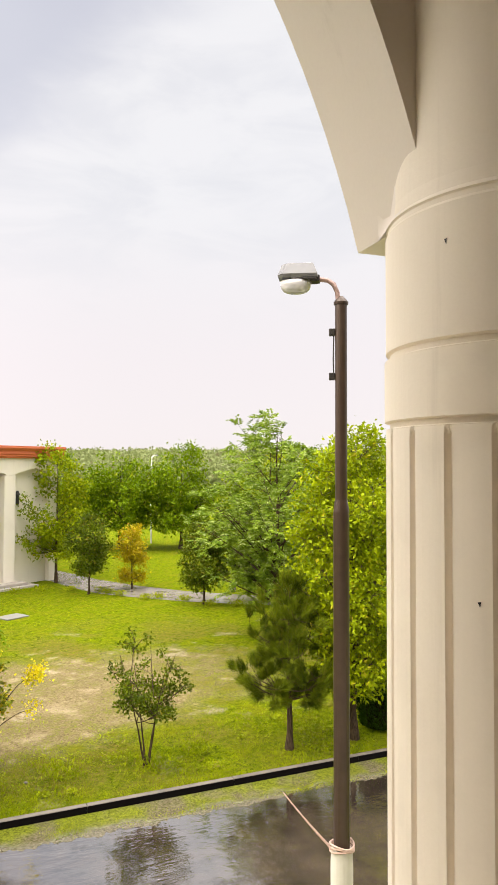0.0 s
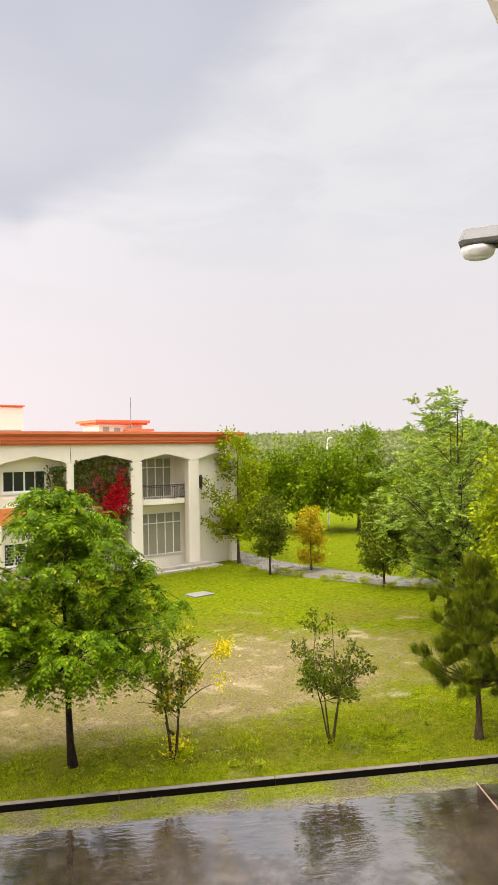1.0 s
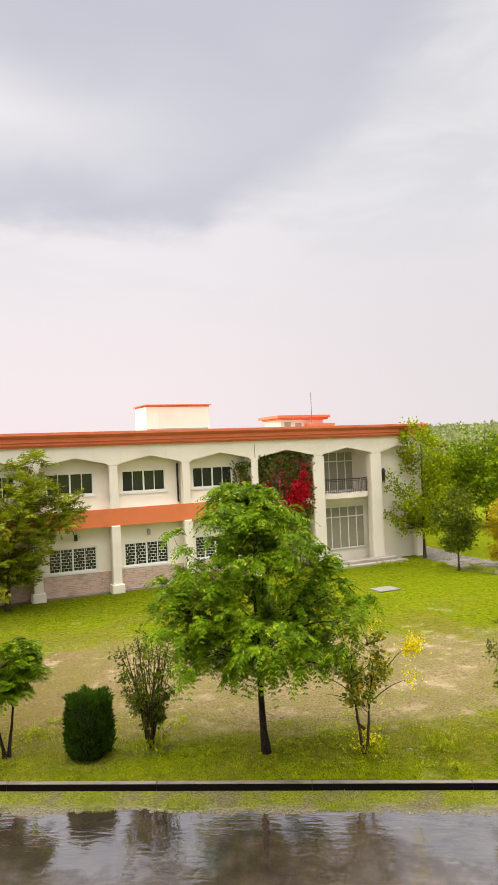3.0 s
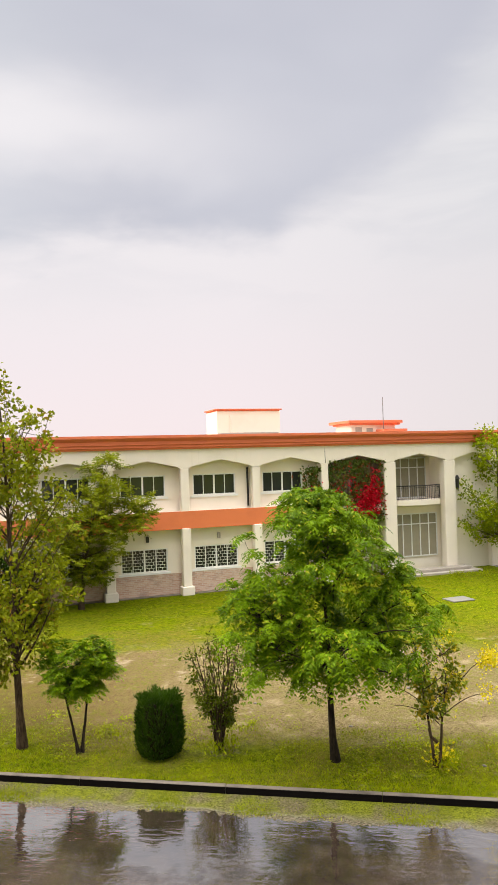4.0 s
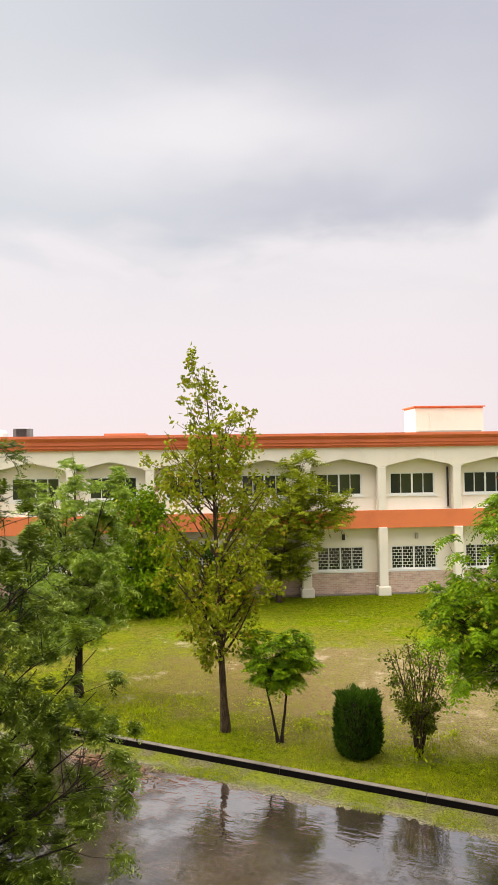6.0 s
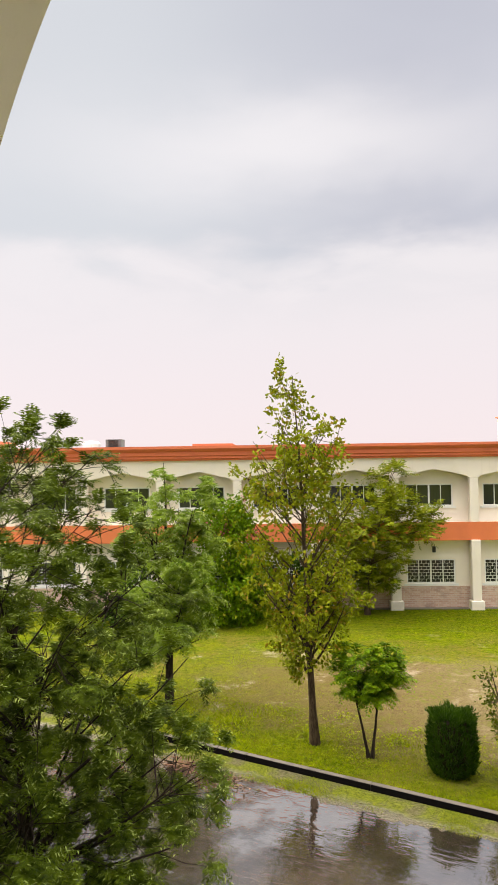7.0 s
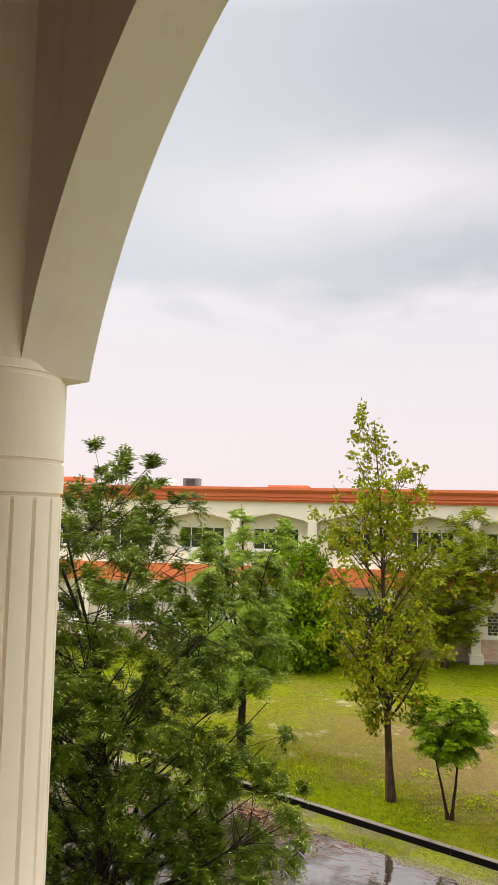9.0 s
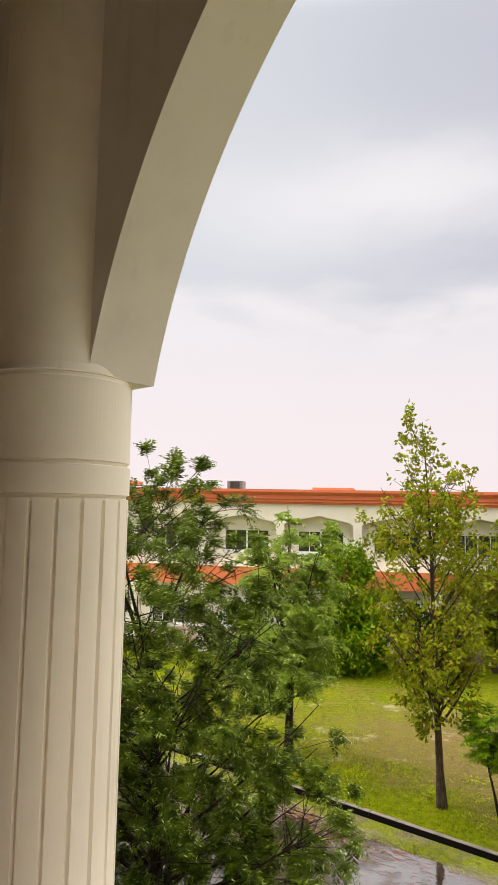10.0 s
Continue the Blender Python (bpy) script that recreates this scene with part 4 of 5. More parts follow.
# ---- street lamp ----
def build_street_lamp(at):
    root = thing("street_lamp", pose(*at, 0, 0, 0), "brown steel street lamp with bowl luminaire", "street lamp")
    part("base_pipe", lathe(bmesh.new(), [(0.092, 0), (0.092, 3.43), (0.088, 3.54), (0.086, 3.56)], 20), PIPE, root, "white pipe sleeve round the foot")
    part("lower_pole", lathe(bmesh.new(), [(0.066, 0.1), (0.066, 6.29), (0.058, 6.35), (0.052, 6.39)], 20), POLE, root)
    part("upper_pole", lathe(bmesh.new(), [(0.05, 6.34), (0.05, 8.02)], 20), POLE, root)
    part("cap", lathe(bmesh.new(), [(0.06, 8.015), (0.062, 8.035), (0.045, 8.06), (0.02, 8.085)], 16), POLE, root)
    # the arm bends to the camera's left
    d = Vector((-math.cos(radians(61)), math.sin(radians(61)), 0))
    d.normalize()
    s = Soup()
    path = [Vector((0, 0, 8.02)) + d * a + Vector((0, 0, b)) for a, b in ((0.02, 0), (0.03, 0.1), (0.06, 0.17), (0.11, 0.205), (0.18, 0.215), (0.26, 0.215))]
    s.tube(path, [0.021] * 6, 8)
    part("arm", s.mesh("arm", True), plain("rosy_steel", (0.4, 0.27, 0.24), 0.4, 0.3), root)
    m = Matrix.Translation(Vector((0, 0, 8.238)) + d * 0.36) @ Matrix.Rotation(math.atan2(d.y, d.x), 4, "Z") @ Matrix.Scale(0.88, 4)
    bm = bmesh.new()
    for x0, x1, w0, z in ((-0.19, 0.18, 0.11, 0), (-0.19, 0.19, 0.125, 0.03), (-0.15, 0.15, 0.09, 0.135), (-0.12, 0.12, 0.065, 0.145)):
        ring = [bm.verts.new(v) for v in ((x0, -w0, z), (x1 - 0.05, -w0, z), (x1, -w0 * 0.5, z), (x1, w0 * 0.5, z), (x1 - 0.05, w0, z), (x0, w0, z))]
        if z > 0:
            for k in range(6):
                bm.faces.new((old[k], old[(k + 1) % 6], ring[(k + 1) % 6], ring[k]))
        else:
            bm.faces.new(ring[::-1])
        old = ring
    bm.faces.new(old)
    bmesh.ops.transform(bm, matrix=m, verts=bm.verts)
    head = part("lamp_head", bm, GALV, root, "pale grey luminaire housing")
    bm = boxes((-0.185, -0.11, -0.022, 0.06, 0.11, -0.002), (-0.21, -0.06, -0.03, -0.1, 0.06, 0.03), bevel=0.006)
    bmesh.ops.transform(bm, matrix=m, verts=bm.verts)
    part("gasket", bm, IRON, head)
    bm = lathe(bmesh.new(), [(0.02, -0.138), (0.06, -0.132), (0.09, -0.118), (0.108, -0.095), (0.118, -0.06), (0.122, -0.02)], 32)
    for f in bm.faces:
        f.smooth = True
    bmesh.ops.scale(bm, verts=bm.verts, vec=(1.25, 0.95, 1))
    bmesh.ops.transform(bm, matrix=m @ pose(0.02, 0, 0), verts=bm.verts)
    part("bowl", bm, CLEAR, head, "clear lamp bowl")
    for z in (7.785, 7.415):
        bm = boxes((0.05, -0.025, z - 0.03, 0.1, 0.025, z + 0.03), bevel=0.006)
        bmesh.ops.transform(bm, matrix=Matrix.Rotation(math.atan2(d.y, d.x), 4, "Z"), verts=bm.verts)
        part("clamp_box", bm, IRON, root)
    s = Soup()
    s.tube([d * 0.06 + Vector((0, 0, 7.39)), d * 0.065 + Vector((0, 0, 7.56)), d * 0.06 + Vector((0, 0, 7.76))], [0.006] * 3, 5)
    part("cable", s.mesh("cable"), IRON, root)
    s = Soup()
    for k in range(3):
        a = np.linspace(0, 2 * math.pi, 17)
        s.tube([(0.098 * math.cos(t), 0.098 * math.sin(t), 3.56 + 0.02 * k + 0.012 * math.sin(2 * t + k)) for t in a], [0.008] * 17, 6)
    part("rope_binding", s.mesh("rope_binding"), ROPE, root, "frayed pinkish rope tied round the pole")
    s = Soup()
    e = d * 0.48 + Vector((0, 0, 3.98))
    s.tube(curve3(np.array(d * 0.09 + Vector((0, 0, 3.56))), np.array(d * 0.28 + Vector((0, 0, 3.74))), np.array(e), 10), np.linspace(0.011, 0.005, 10), 6)
    part("rope_end", s.mesh("rope_end"), ROPE, root)
    return root


LAMP = 60.8
build_street_lamp((0.164 + 6.0 * math.sin(radians(LAMP)), -0.196 + 6.0 * math.cos(radians(LAMP)), -0.24))


# ---- trees and shrubs of the lawn ----
make_tree("ash_tree", (6.72, 13.64, 0), [(1.95, 1.5), (2.3, 2.15), (2.9, 2.35), (3.6, 2.25), (4.3, 1.8), (5.0, 1.15), (5.6, 0.45)], 0.088, "spreading fresh green tree with dark wet trunk on the lawn", 3,
          LEAF_MAIN, BARK_DARK, limbs=34, twigs=11, anchors=11, style="frond", pairs=7, tip=0.72, leaf_len=0.105, leaf_w=0.040, frond_len=0.40, fork=1.95, rise=0.8, lean=(-0.3, 0.05), droop=0.75, bow=-0.2)
make_tree("tall_poplar", (0.62, 17.07, 0), [(1.5, 0.3), (2.2, 0.85), (3.2, 1.3), (4.6, 1.55), (5.8, 1.55), (6.9, 1.45), (7.6, 1.1), (8.3, 0.65), (9.0, 0.15)], 0.10, "tall slender tree with sparse olive leaves", 8,
          LEAF_OLIVE, BARK, limbs=72, twigs=7, anchors=6, style="leaf", per=4, leaf_len=0.12, leaf_w=0.080, fork=1.5, rise=1.3, lean=(-0.52, 0.1), droop=0.5, spread=0.13, bow=0.1, airy=0.3)
make_tree("young_tree", (1.81, 16.22, 0), [(1.5, 0.5), (1.75, 0.72), (2.1, 0.78), (2.4, 0.6), (2.55, 0.3)], 0.042, "small bright green sapling with forked stem", 13,
          LEAF_MAIN, BARK_DARK, limbs=16, twigs=8, anchors=8, style="frond", leaf_len=0.085, leaf_w=0.038, frond_len=0.26, stems=2, fork=0.9, rise=1.2)
make_tree("vase_shrub", (4.66, 15.16, 0), [(0.6, 0.25), (1.0, 0.42), (1.6, 0.58), (2.1, 0.68), (2.5, 0.5)], 0.028, "thin many-stemmed vase-shaped shrub with few leaves", 14,
          LEAF_SHRUB, BARK, limbs=34, twigs=5, anchors=8, style="leaf", per=2, leaf_len=0.085, leaf_w=0.042, stems=11, fork=0.45, rise=3.0, droop=-0.3, spread=0.08, bow=0.0, category="shrub")
make_tree("crape_shrub", (11.4, 10.82, 0), [(1.3, 0.55), (1.6, 0.85), (1.95, 0.95), (2.3, 0.95), (2.7, 0.8)], 0.026, "small-leaved green shrub with forked bare stems", 17,
          LEAF_SHRUB, BARK, limbs=15, twigs=6, anchors=8, style="leaf", per=4, tip=0.7, leaf_len=0.085, leaf_w=0.052, stems=4, fork=1.0, rise=1.5, droop=0.0, spread=0.11, category="shrub")


def cassia_extra(root, rng, P, D):
    """Clusters of bright yellow blossom at the ends, and yellow shoots at the foot."""
    s = Soup()
    for k, c in enumerate(((0.95, -0.55, 2.25), (0.85, -0.5, 2.15), (0.2, 0.0, 2.6), (0.15, -0.1, 1.35), (0.9, -0.5, 1.55), (-0.25, 0.15, 2.45), (0.45, -0.1, 1.75))):
        n = 170 if k < 2 else 60
        p = np.array(c) + rng.normal(0, 0.10, (n, 3))
        d = unit(rng.normal(0, 1, (n, 3)))
        s.leaves(p, d, unit(np.cross(d, rng.normal(0, 1, (n, 3)))), 0.06, 0.05)
    for k in range(160):
        p = np.array([[rng.normal(0.08, 0.14), rng.normal(0, 0.14), rng.uniform(0.02, 0.42)]])
        d = unit(rng.normal(0, 1, (1, 3)))
        s.leaves(p, d, unit(np.cross(d, rng.normal(0, 1, (1, 3)))), 0.08, 0.05)
    part("blossom", s.mesh("blossom"), FLOWER_YELLOW, root, "bright yellow blossom clusters")
    w = Soup()
    for e in ((-0.75, 0.5, 1.55), (-0.7, 0.45, 1.2), (0.95, -0.55, 2.2), (0.9, -0.5, 1.5)):
        w.tube(curve3(np.array([0.05, 0, 0.95]), np.array([e[0] * 0.6, e[1] * 0.6, e[2] + 0.05]), np.array(e), 8), np.linspace(0.014, 0.004, 8), 5)
    w.tube([(0, 0, 0.5), (-0.12, 0.05, 0.62), (-0.15, 0.06, 0.78)], [0.035, 0.032, 0.03], 7)
    part("bare_branch", w.mesh("bare_branch", True), BARK, root)


make_tree("cassia_shrub", (8.49, 12.55, 0), [(1.15, 0.3), (1.5, 0.5), (2.0, 0.52), (2.5, 0.45), (2.8, 0.2)], 0.040, "thin two-stemmed shrub with yellow blossom and browned leaves", 21,
          leaf_material("browned_leaves", (0.055, 0.095, 0.008), (0.27, 0.31, 0.02), (0.45, 0.36, 0.02), 0.25), BARK, limbs=13, twigs=5, anchors=5, style="leaf", per=3, leaf_len=0.11, leaf_w=0.07, stems=2, fork=0.8, rise=1.4, droop=0.4, spread=0.1, extra=cassia_extra, category="shrub")
make_tree("pine_tree", (14.05, 8.92, 0), [(1.25, 0.6), (1.5, 1.2), (2.0, 1.3), (2.7, 1.05), (3.3, 0.7), (3.85, 0.2)], 0.085, "young pine with long needles and rough trunk", 24,
          NEEDLE, BARK, limbs=30, twigs=5, anchors=7, style="needle", per=30, leaf_len=0.25, leaf_w=0.014, tip=0.78, fork=1.1, rise=0.35, bow=0.35)
make_tree("feathery_tree", (-3.72, 10.3, -0.26), [(0.9, 2.0), (1.8, 2.8), (3.0, 2.85), (4.2, 2.5), (5.4, 2.15), (6.2, 1.9), (6.9, 1.5), (7.3, 1.0), (7.6, 0.5)], 0.10, "large feathery dark green tree with bare inner branches beside the road", 28,
          LEAF_FEATHER, BARK_DARK, limbs=98, twigs=8, anchors=26, lean=(-0.55, 0.0), style="frond", tuft=True, pairs=8, leaf_len=0.075, leaf_w=0.019, frond_len=0.26, stems=3, split=4.2, fork=1.0, tip=0.90, airy=0.35, rise=0.8, droop=0.35, bow=0.12)
make_tree("feathery_tree", (-3.23, 19.95, 0), [(1.5, 0.9), (2.4, 1.35), (3.6, 1.45), (4.8, 1.45), (5.8, 1.45), (6.5, 1.2), (7.0, 0.6)], 0.11, "slim feathery tree with drooping leaf tufts on the lawn", 31,
          LEAF_PALE, BARK_DARK, limbs=28, twigs=7, anchors=17, style="frond", tip=0.80, stems=3, split=2.4, leaf_len=0.15, leaf_w=0.036, frond_len=0.36, fork=1.4, rise=1.2, droop=0.6, bow=0.05, airy=0.2)
make_tree("layered_tree", (3.65, 31.9, 0), [(1.3, 1.0), (2.2, 2.3), (3.2, 2.8), (4.4, 2.5), (5.5, 1.6), (6.5, 0.5)], 0.12, "layered tree with feathery sprays near the wall", 34,
          leaf_material("spray_leaves", (0.050, 0.090, 0.003), (0.310, 0.350, 0.010), (0.28, 0.26, 0.03), 0.08), BARK, limbs=34, twigs=12, anchors=5, style="frond", leaf_len=0.16, leaf_w=0.055, frond_len=0.45, fork=0.9, rise=0.35, droop=0.12, bow=0.0, lean=(1.3, -0.3))


def pink_extra(root, rng, P, D):
    s = Soup()
    keep = P[(P[:, 2] > 3.6)]
    keep = keep[rng.choice(len(keep), 13)]
    for c in keep:
        p = c + rng.normal(0, 0.10, (22, 3)) + np.array([0, -0.2, 0])
        d = unit(rng.normal(0, 1, (22, 3)))
        s.leaves(p, d, unit(np.cross(d, rng.normal(0, 1, (22, 3)))), 0.08, 0.07)
    part("blossom", s.mesh("blossom"), FLOWER_PINK, root, "pink bract clusters")


make_tree("flowering_bush", (-2.3, 30.6, 0), [(0.0, 1.7), (1.2, 2.3), (2.6, 2.0), (3.8, 1.5), (4.8, 1.1), (5.6, 0.5)], 0.08, "tall green bush with pink blossom at the wall", 37,
          LEAF_MAIN, BARK, limbs=64, twigs=11, anchors=6, style="leaf", per=4, leaf_len=0.18, leaf_w=0.12, stems=4, fork=0.2, rise=1.0, droop=0.2, spread=0.25, extra=pink_extra, category="bush")
make_tree("dark_bush", (1.0, 32.0, 0), [(0.0, 1.0), (0.8, 1.4), (1.8, 1.2), (2.6, 0.5)], 0.05, "dark shaded bush against the brick plinth", 39,
          LEAF_DARK, BARK_DARK, limbs=22, twigs=9, anchors=6, style="leaf", per=3, leaf_len=0.16, leaf_w=0.10, stems=4, fork=0.1, rise=1.0, spread=0.2, category="bush")
make_tree("dark_bush", (-6.5, 31.0, 0), [(0.0, 1.8), (1.0, 2.2), (2.2, 1.8), (3.2, 0.8)], 0.05, "dark shaded bush at the building's foot", 40,
          LEAF_DARK, BARK_DARK, limbs=28, twigs=9, anchors=6, style="leaf", per=3, leaf_len=0.18, leaf_w=0.11, stems=4, fork=0.1, rise=1.0, spread=0.2, category="bush")

# trees of the right-hand garden
RIGHT = [
    # name, place, profile, trunk, leaf, limbs, twigs, size, label
    ("slender_tree", (25.9, 32.1, 0), [(1.6, 1.0), (2.4, 2.2), (3.6, 2.0), (5.2, 1.7), (6.6, 1.3), (7.7, 0.6)], 0.09, LEAF_LIME, 32, 9, 0.19, "slender tree with sparse yellow-green leaves"),
    ("round_tree", (39.5, 41.5, 0), [(1.8, 2.4), (3.2, 3.6), (5.0, 3.6), (6.6, 2.6), (7.7, 1.0)], 0.16, LEAF_GARDEN, 44, 12, 0.26, "dense dark green round tree"),
    ("round_tree", (34.8, 43.5, 0), [(1.6, 2.2), (3.2, 3.2), (5.0, 3.0), (6.4, 2.0), (7.3, 0.6)], 0.15, LEAF_GARDEN, 40, 12, 0.26, "dense green round tree"),
    ("round_tree", (42.5, 37.8, 0), [(1.8, 2.4), (3.4, 3.4), (5.2, 3.2), (7.0, 2.0), (8.4, 0.7)], 0.16, LEAF_GARDEN, 46, 12, 0.25, "full green tree with pointed crown"),
    ("young_tree", (24.6, 27.9, 0), [(1.2, 0.6), (1.9, 1.2), (2.9, 1.2), (3.9, 0.5)], 0.06, LEAF_SHRUB, 22, 10, 0.16, "small dark green tree by the path"),
    ("yellow_tree", (27.0, 27.3, 0), [(0.5, 0.5), (1.4, 0.85), (2.4, 0.8), (3.3, 0.35)], 0.05, LEAF_YELLOW, 20, 9, 0.13, "small tree with yellow leaves by the path"),
    ("young_tree", (26.1, 21.6, 0), [(0.9, 0.7), (1.8, 1.35), (2.9, 1.3), (3.9, 0.6)], 0.06, LEAF_SHRUB, 28, 10, 0.15, "small dark green tree beside the path"),
    ("feathery_tree", (22.5, 15.0, 0), [(1.4, 1.6), (2.8, 3.0), (4.6, 3.5), (6.2, 3.3), (7.4, 2.4), (8.4, 1.2)], 0.14, LEAF_PALE, 46, 9, 0.17, "tall feathery light green tree with wiry branches"),
    ("feathery_tree", (28.5, 19.5, 0), [(1.2, 1.8), (3.0, 3.2), (4.8, 3.4), (6.4, 2.6), (7.8, 1.0)], 0.14, LEAF_PALE, 44, 9, 0.20, "feathery light green tree in the garden"),
    ("lime_tree", (15.46, 8.0, 0), [(1.3, 0.7), (2.3, 1.4), (3.8, 1.7), (5.4, 1.6), (6.6, 1.1), (7.4, 0.4)], 0.09, LEAF_LIME, 90, 13, 0.12, "yellow-green leafy tree behind the lamp post"),
    ("lime_tree", (21.0, 9.0, 0), [(0.8, 1.2), (2.3, 2.2), (3.8, 2.3), (5.6, 1.9), (6.8, 1.0), (7.4, 0.4)], 0.12, LEAF_LIME, 90, 13, 0.135, "yellow-green leafy tree at the lawn's edge"),
    ("round_tree", (47.0, 33.0, 0), [(1.5, 2.6), (3.4, 3.6), (5.2, 3.2), (7.4, 1.6)], 0.16, LEAF_LIME, 40, 12, 0.28, "broad bright green tree in the garden"),
    ("round_tree", (46.0, 26.0, 0), [(1.5, 2.6), (3.4, 3.6), (5.2, 3.2), (7.2, 1.6)], 0.16, LEAF_GARDEN, 40, 12, 0.28, "broad mid-green tree in the garden"),
    ("round_tree", (37.0, 21.0, 0), [(1.3, 2.0), (3.0, 3.0), (4.8, 2.8), (6.6, 1.2)], 0.14, LEAF_GARDEN, 40, 12, 0.24, "broad light green tree"),
    ("round_tree", (33.0, 50.0, 0), [(1.5, 2.6), (3.4, 3.4), (5.2, 2.8), (6.8, 1.2)], 0.16, LEAF_LIME, 36, 12, 0.28, "broad bright green tree behind the garden"),
]
for k, (nm, at, prof, tr, lf, li, tw, size, label) in enumerate(RIGHT):
    feather = nm.startswith("feather")
    make_tree(nm, at, prof, tr, label, 60 + k, lf, BARK, limbs=li, twigs=tw, anchors=7, style="frond" if feather else "leaf", per=3, leaf_len=size * (0.8 if feather else 1.0), leaf_w=size * (0.34 if feather else 0.6),
              frond_len=size * 2.2, fork=prof[0][0], rise=0.8, droop=0.3, spread=size * 1.6, group="garden trees", bow=0.05)


# ---- trimmed hedge drums ----
def hedge_drum(at, radius, height, label, seed):
    rng = np.random.default_rng(seed)
    root = thing("clipped_bush", pose(*at, 0, 0, 0), label, "bush", "clipped bushes")
    core = bmesh.new()
    lathe(core, [(radius * 0.72, 0.03), (radius * 0.86, 0.25 * height), (radius * 0.88, 0.7 * height), (radius * 0.74, 0.92 * height), (radius * 0.3, 0.97 * height)], 18)
    part("inner_core", core, BARK_DARK, root)
    s = Soup()
    n = 9000
    a = rng.uniform(0, 2 * math.pi, n)
    h = rng.uniform(0.02, 1.0, n)
    lump = 1 + 0.06 * np.sin(3 * a + 1) + 0.05 * np.sin(7 * h + 2 * a) + 0.05 * np.sin(11 * a + 5 * h)
    r = radius * lump * np.interp(h, [0, 0.15, 0.7, 0.93, 1.0], [0.82, 0.98, 1.03, 0.9, 0.6])
    top = rng.random(n) < 0.22
    r = np.where(top, r * np.sqrt(rng.random(n)), r * rng.uniform(0.9, 1.0, n))
    h = np.where(top, 0.97 + 0.05 * np.sin(5 * a) * r / radius + rng.uniform(-0.03, 0.07, n), h)
    p = np.stack([r * np.cos(a), r * np.sin(a), h * height], 1)
    d = unit(np.stack([np.cos(a) * 0.5, np.sin(a) * 0.5, np.full(n, 0.9)], 1) + rng.normal(0, 0.35, (n, 3)))
    s.leaves(p, d, unit(np.cross(d, rng.normal(0, 1, (n, 3)))), rng.uniform(0.06, 0.15, n), 0.024)
    part("crown", s.mesh("crown"), LEAF_DARK, root)


hedge_drum((3.40, 15.42, 0), 0.47, 1.22, "clipped dark green drum-shaped bush on the lawn", 1)
hedge_drum((16.6, 7.9, 0), 0.5, 1.25, "clipped dark green bush near the lamp post", 2)


# ---- red and green creeper in the loggia ----
def build_creeper():
    rng = np.random.default_rng(9)
    root = thing("creeper", pose(0, 0, 0), "dense creeper with crimson bracts hanging in the loggia bay", "climbing plant")
    s, red, w = Soup(), Soup(), Soup()
    n = 6500
    x = rng.uniform(16.2, 19.5, n)
    z = rng.uniform(2.6, 6.15, n)
    y = FRONT + 0.35 + rng.uniform(-0.35, 0.25, n)
    left = rng.random(n) < 0.22
    x = np.where(left, 15.75 - np.abs(rng.normal(0, 0.45, n)), x)
    z = np.where(left, rng.uniform(2.5, 5.8, n), z)
    y = np.where(left, FRONT + 0.18 + rng.uniform(-0.12, 0.12, n), y)
    thin = noise_mask(x, z)
    keep = thin > 0.34
    p = np.stack([x, y, z], 1)[keep]
    d = unit(rng.normal(0, 0.6, (len(p), 3)) + np.array([0, -0.4, -0.6]))
    s.leaves(p, d, unit(np.cross(d, rng.normal(0, 1, (len(p), 3)))), rng.uniform(0.10, 0.2, len(p)), 0.11)
    for cx, cz, sx, sz, n in ((18.5, 4.15, 0.34, 0.34, 900), (18.75, 4.85, 0.16, 0.40, 200), (18.1, 3.6, 0.45, 0.25, 420), (17.4, 4.9, 0.5, 0.5, 50), (15.5, 4.0, 0.16, 0.40, 260), (16.7, 4.3, 0.22, 0.30, 90), (15.6, 3.2, 0.22, 0.35, 260)):
        p = np.stack([rng.normal(cx, sx, n), FRONT + (0.12 if cx < 16.2 else -0.05) + rng.uniform(-0.25, 0.2, n), rng.normal(cz, sz, n)], 1)
        d = unit(rng.normal(0, 0.6, (n, 3)) + np.array([0, -0.4, -0.5]))
        red.leaves(p, d, unit(np.cross(d, rng.normal(0, 1, (n, 3)))), rng.uniform(0.08, 0.15, n), 0.10)
    for k in range(16):
        a = np.array([rng.uniform(16.2, 19.4), FRONT + 0.4, 0.0])
        b = a + np.array([rng.normal(0, 0.4), rng.uniform(-0.3, 0.1), rng.uniform(4.5, 6.0)])
        w.tube(curve3(a, (a + b) / 2 + rng.normal(0, 0.3, 3), b, 8), np.linspace(0.03, 0.008, 8), 5)
    part("stems", w.mesh("stems"), BARK, root)
    part("leaves", s.mesh("leaves"), LEAF_CREEPER, root)
    part("red_bloom", red.mesh("red_bloom"), FLOWER_RED, root, "crimson bract clusters")


def noise_mask(x, z):
    return np.array([0.5 + 0.5 * noise.noise((a * 1.3, b * 1.3, 4.0)) for a, b in zip(x, z)])


build_creeper()


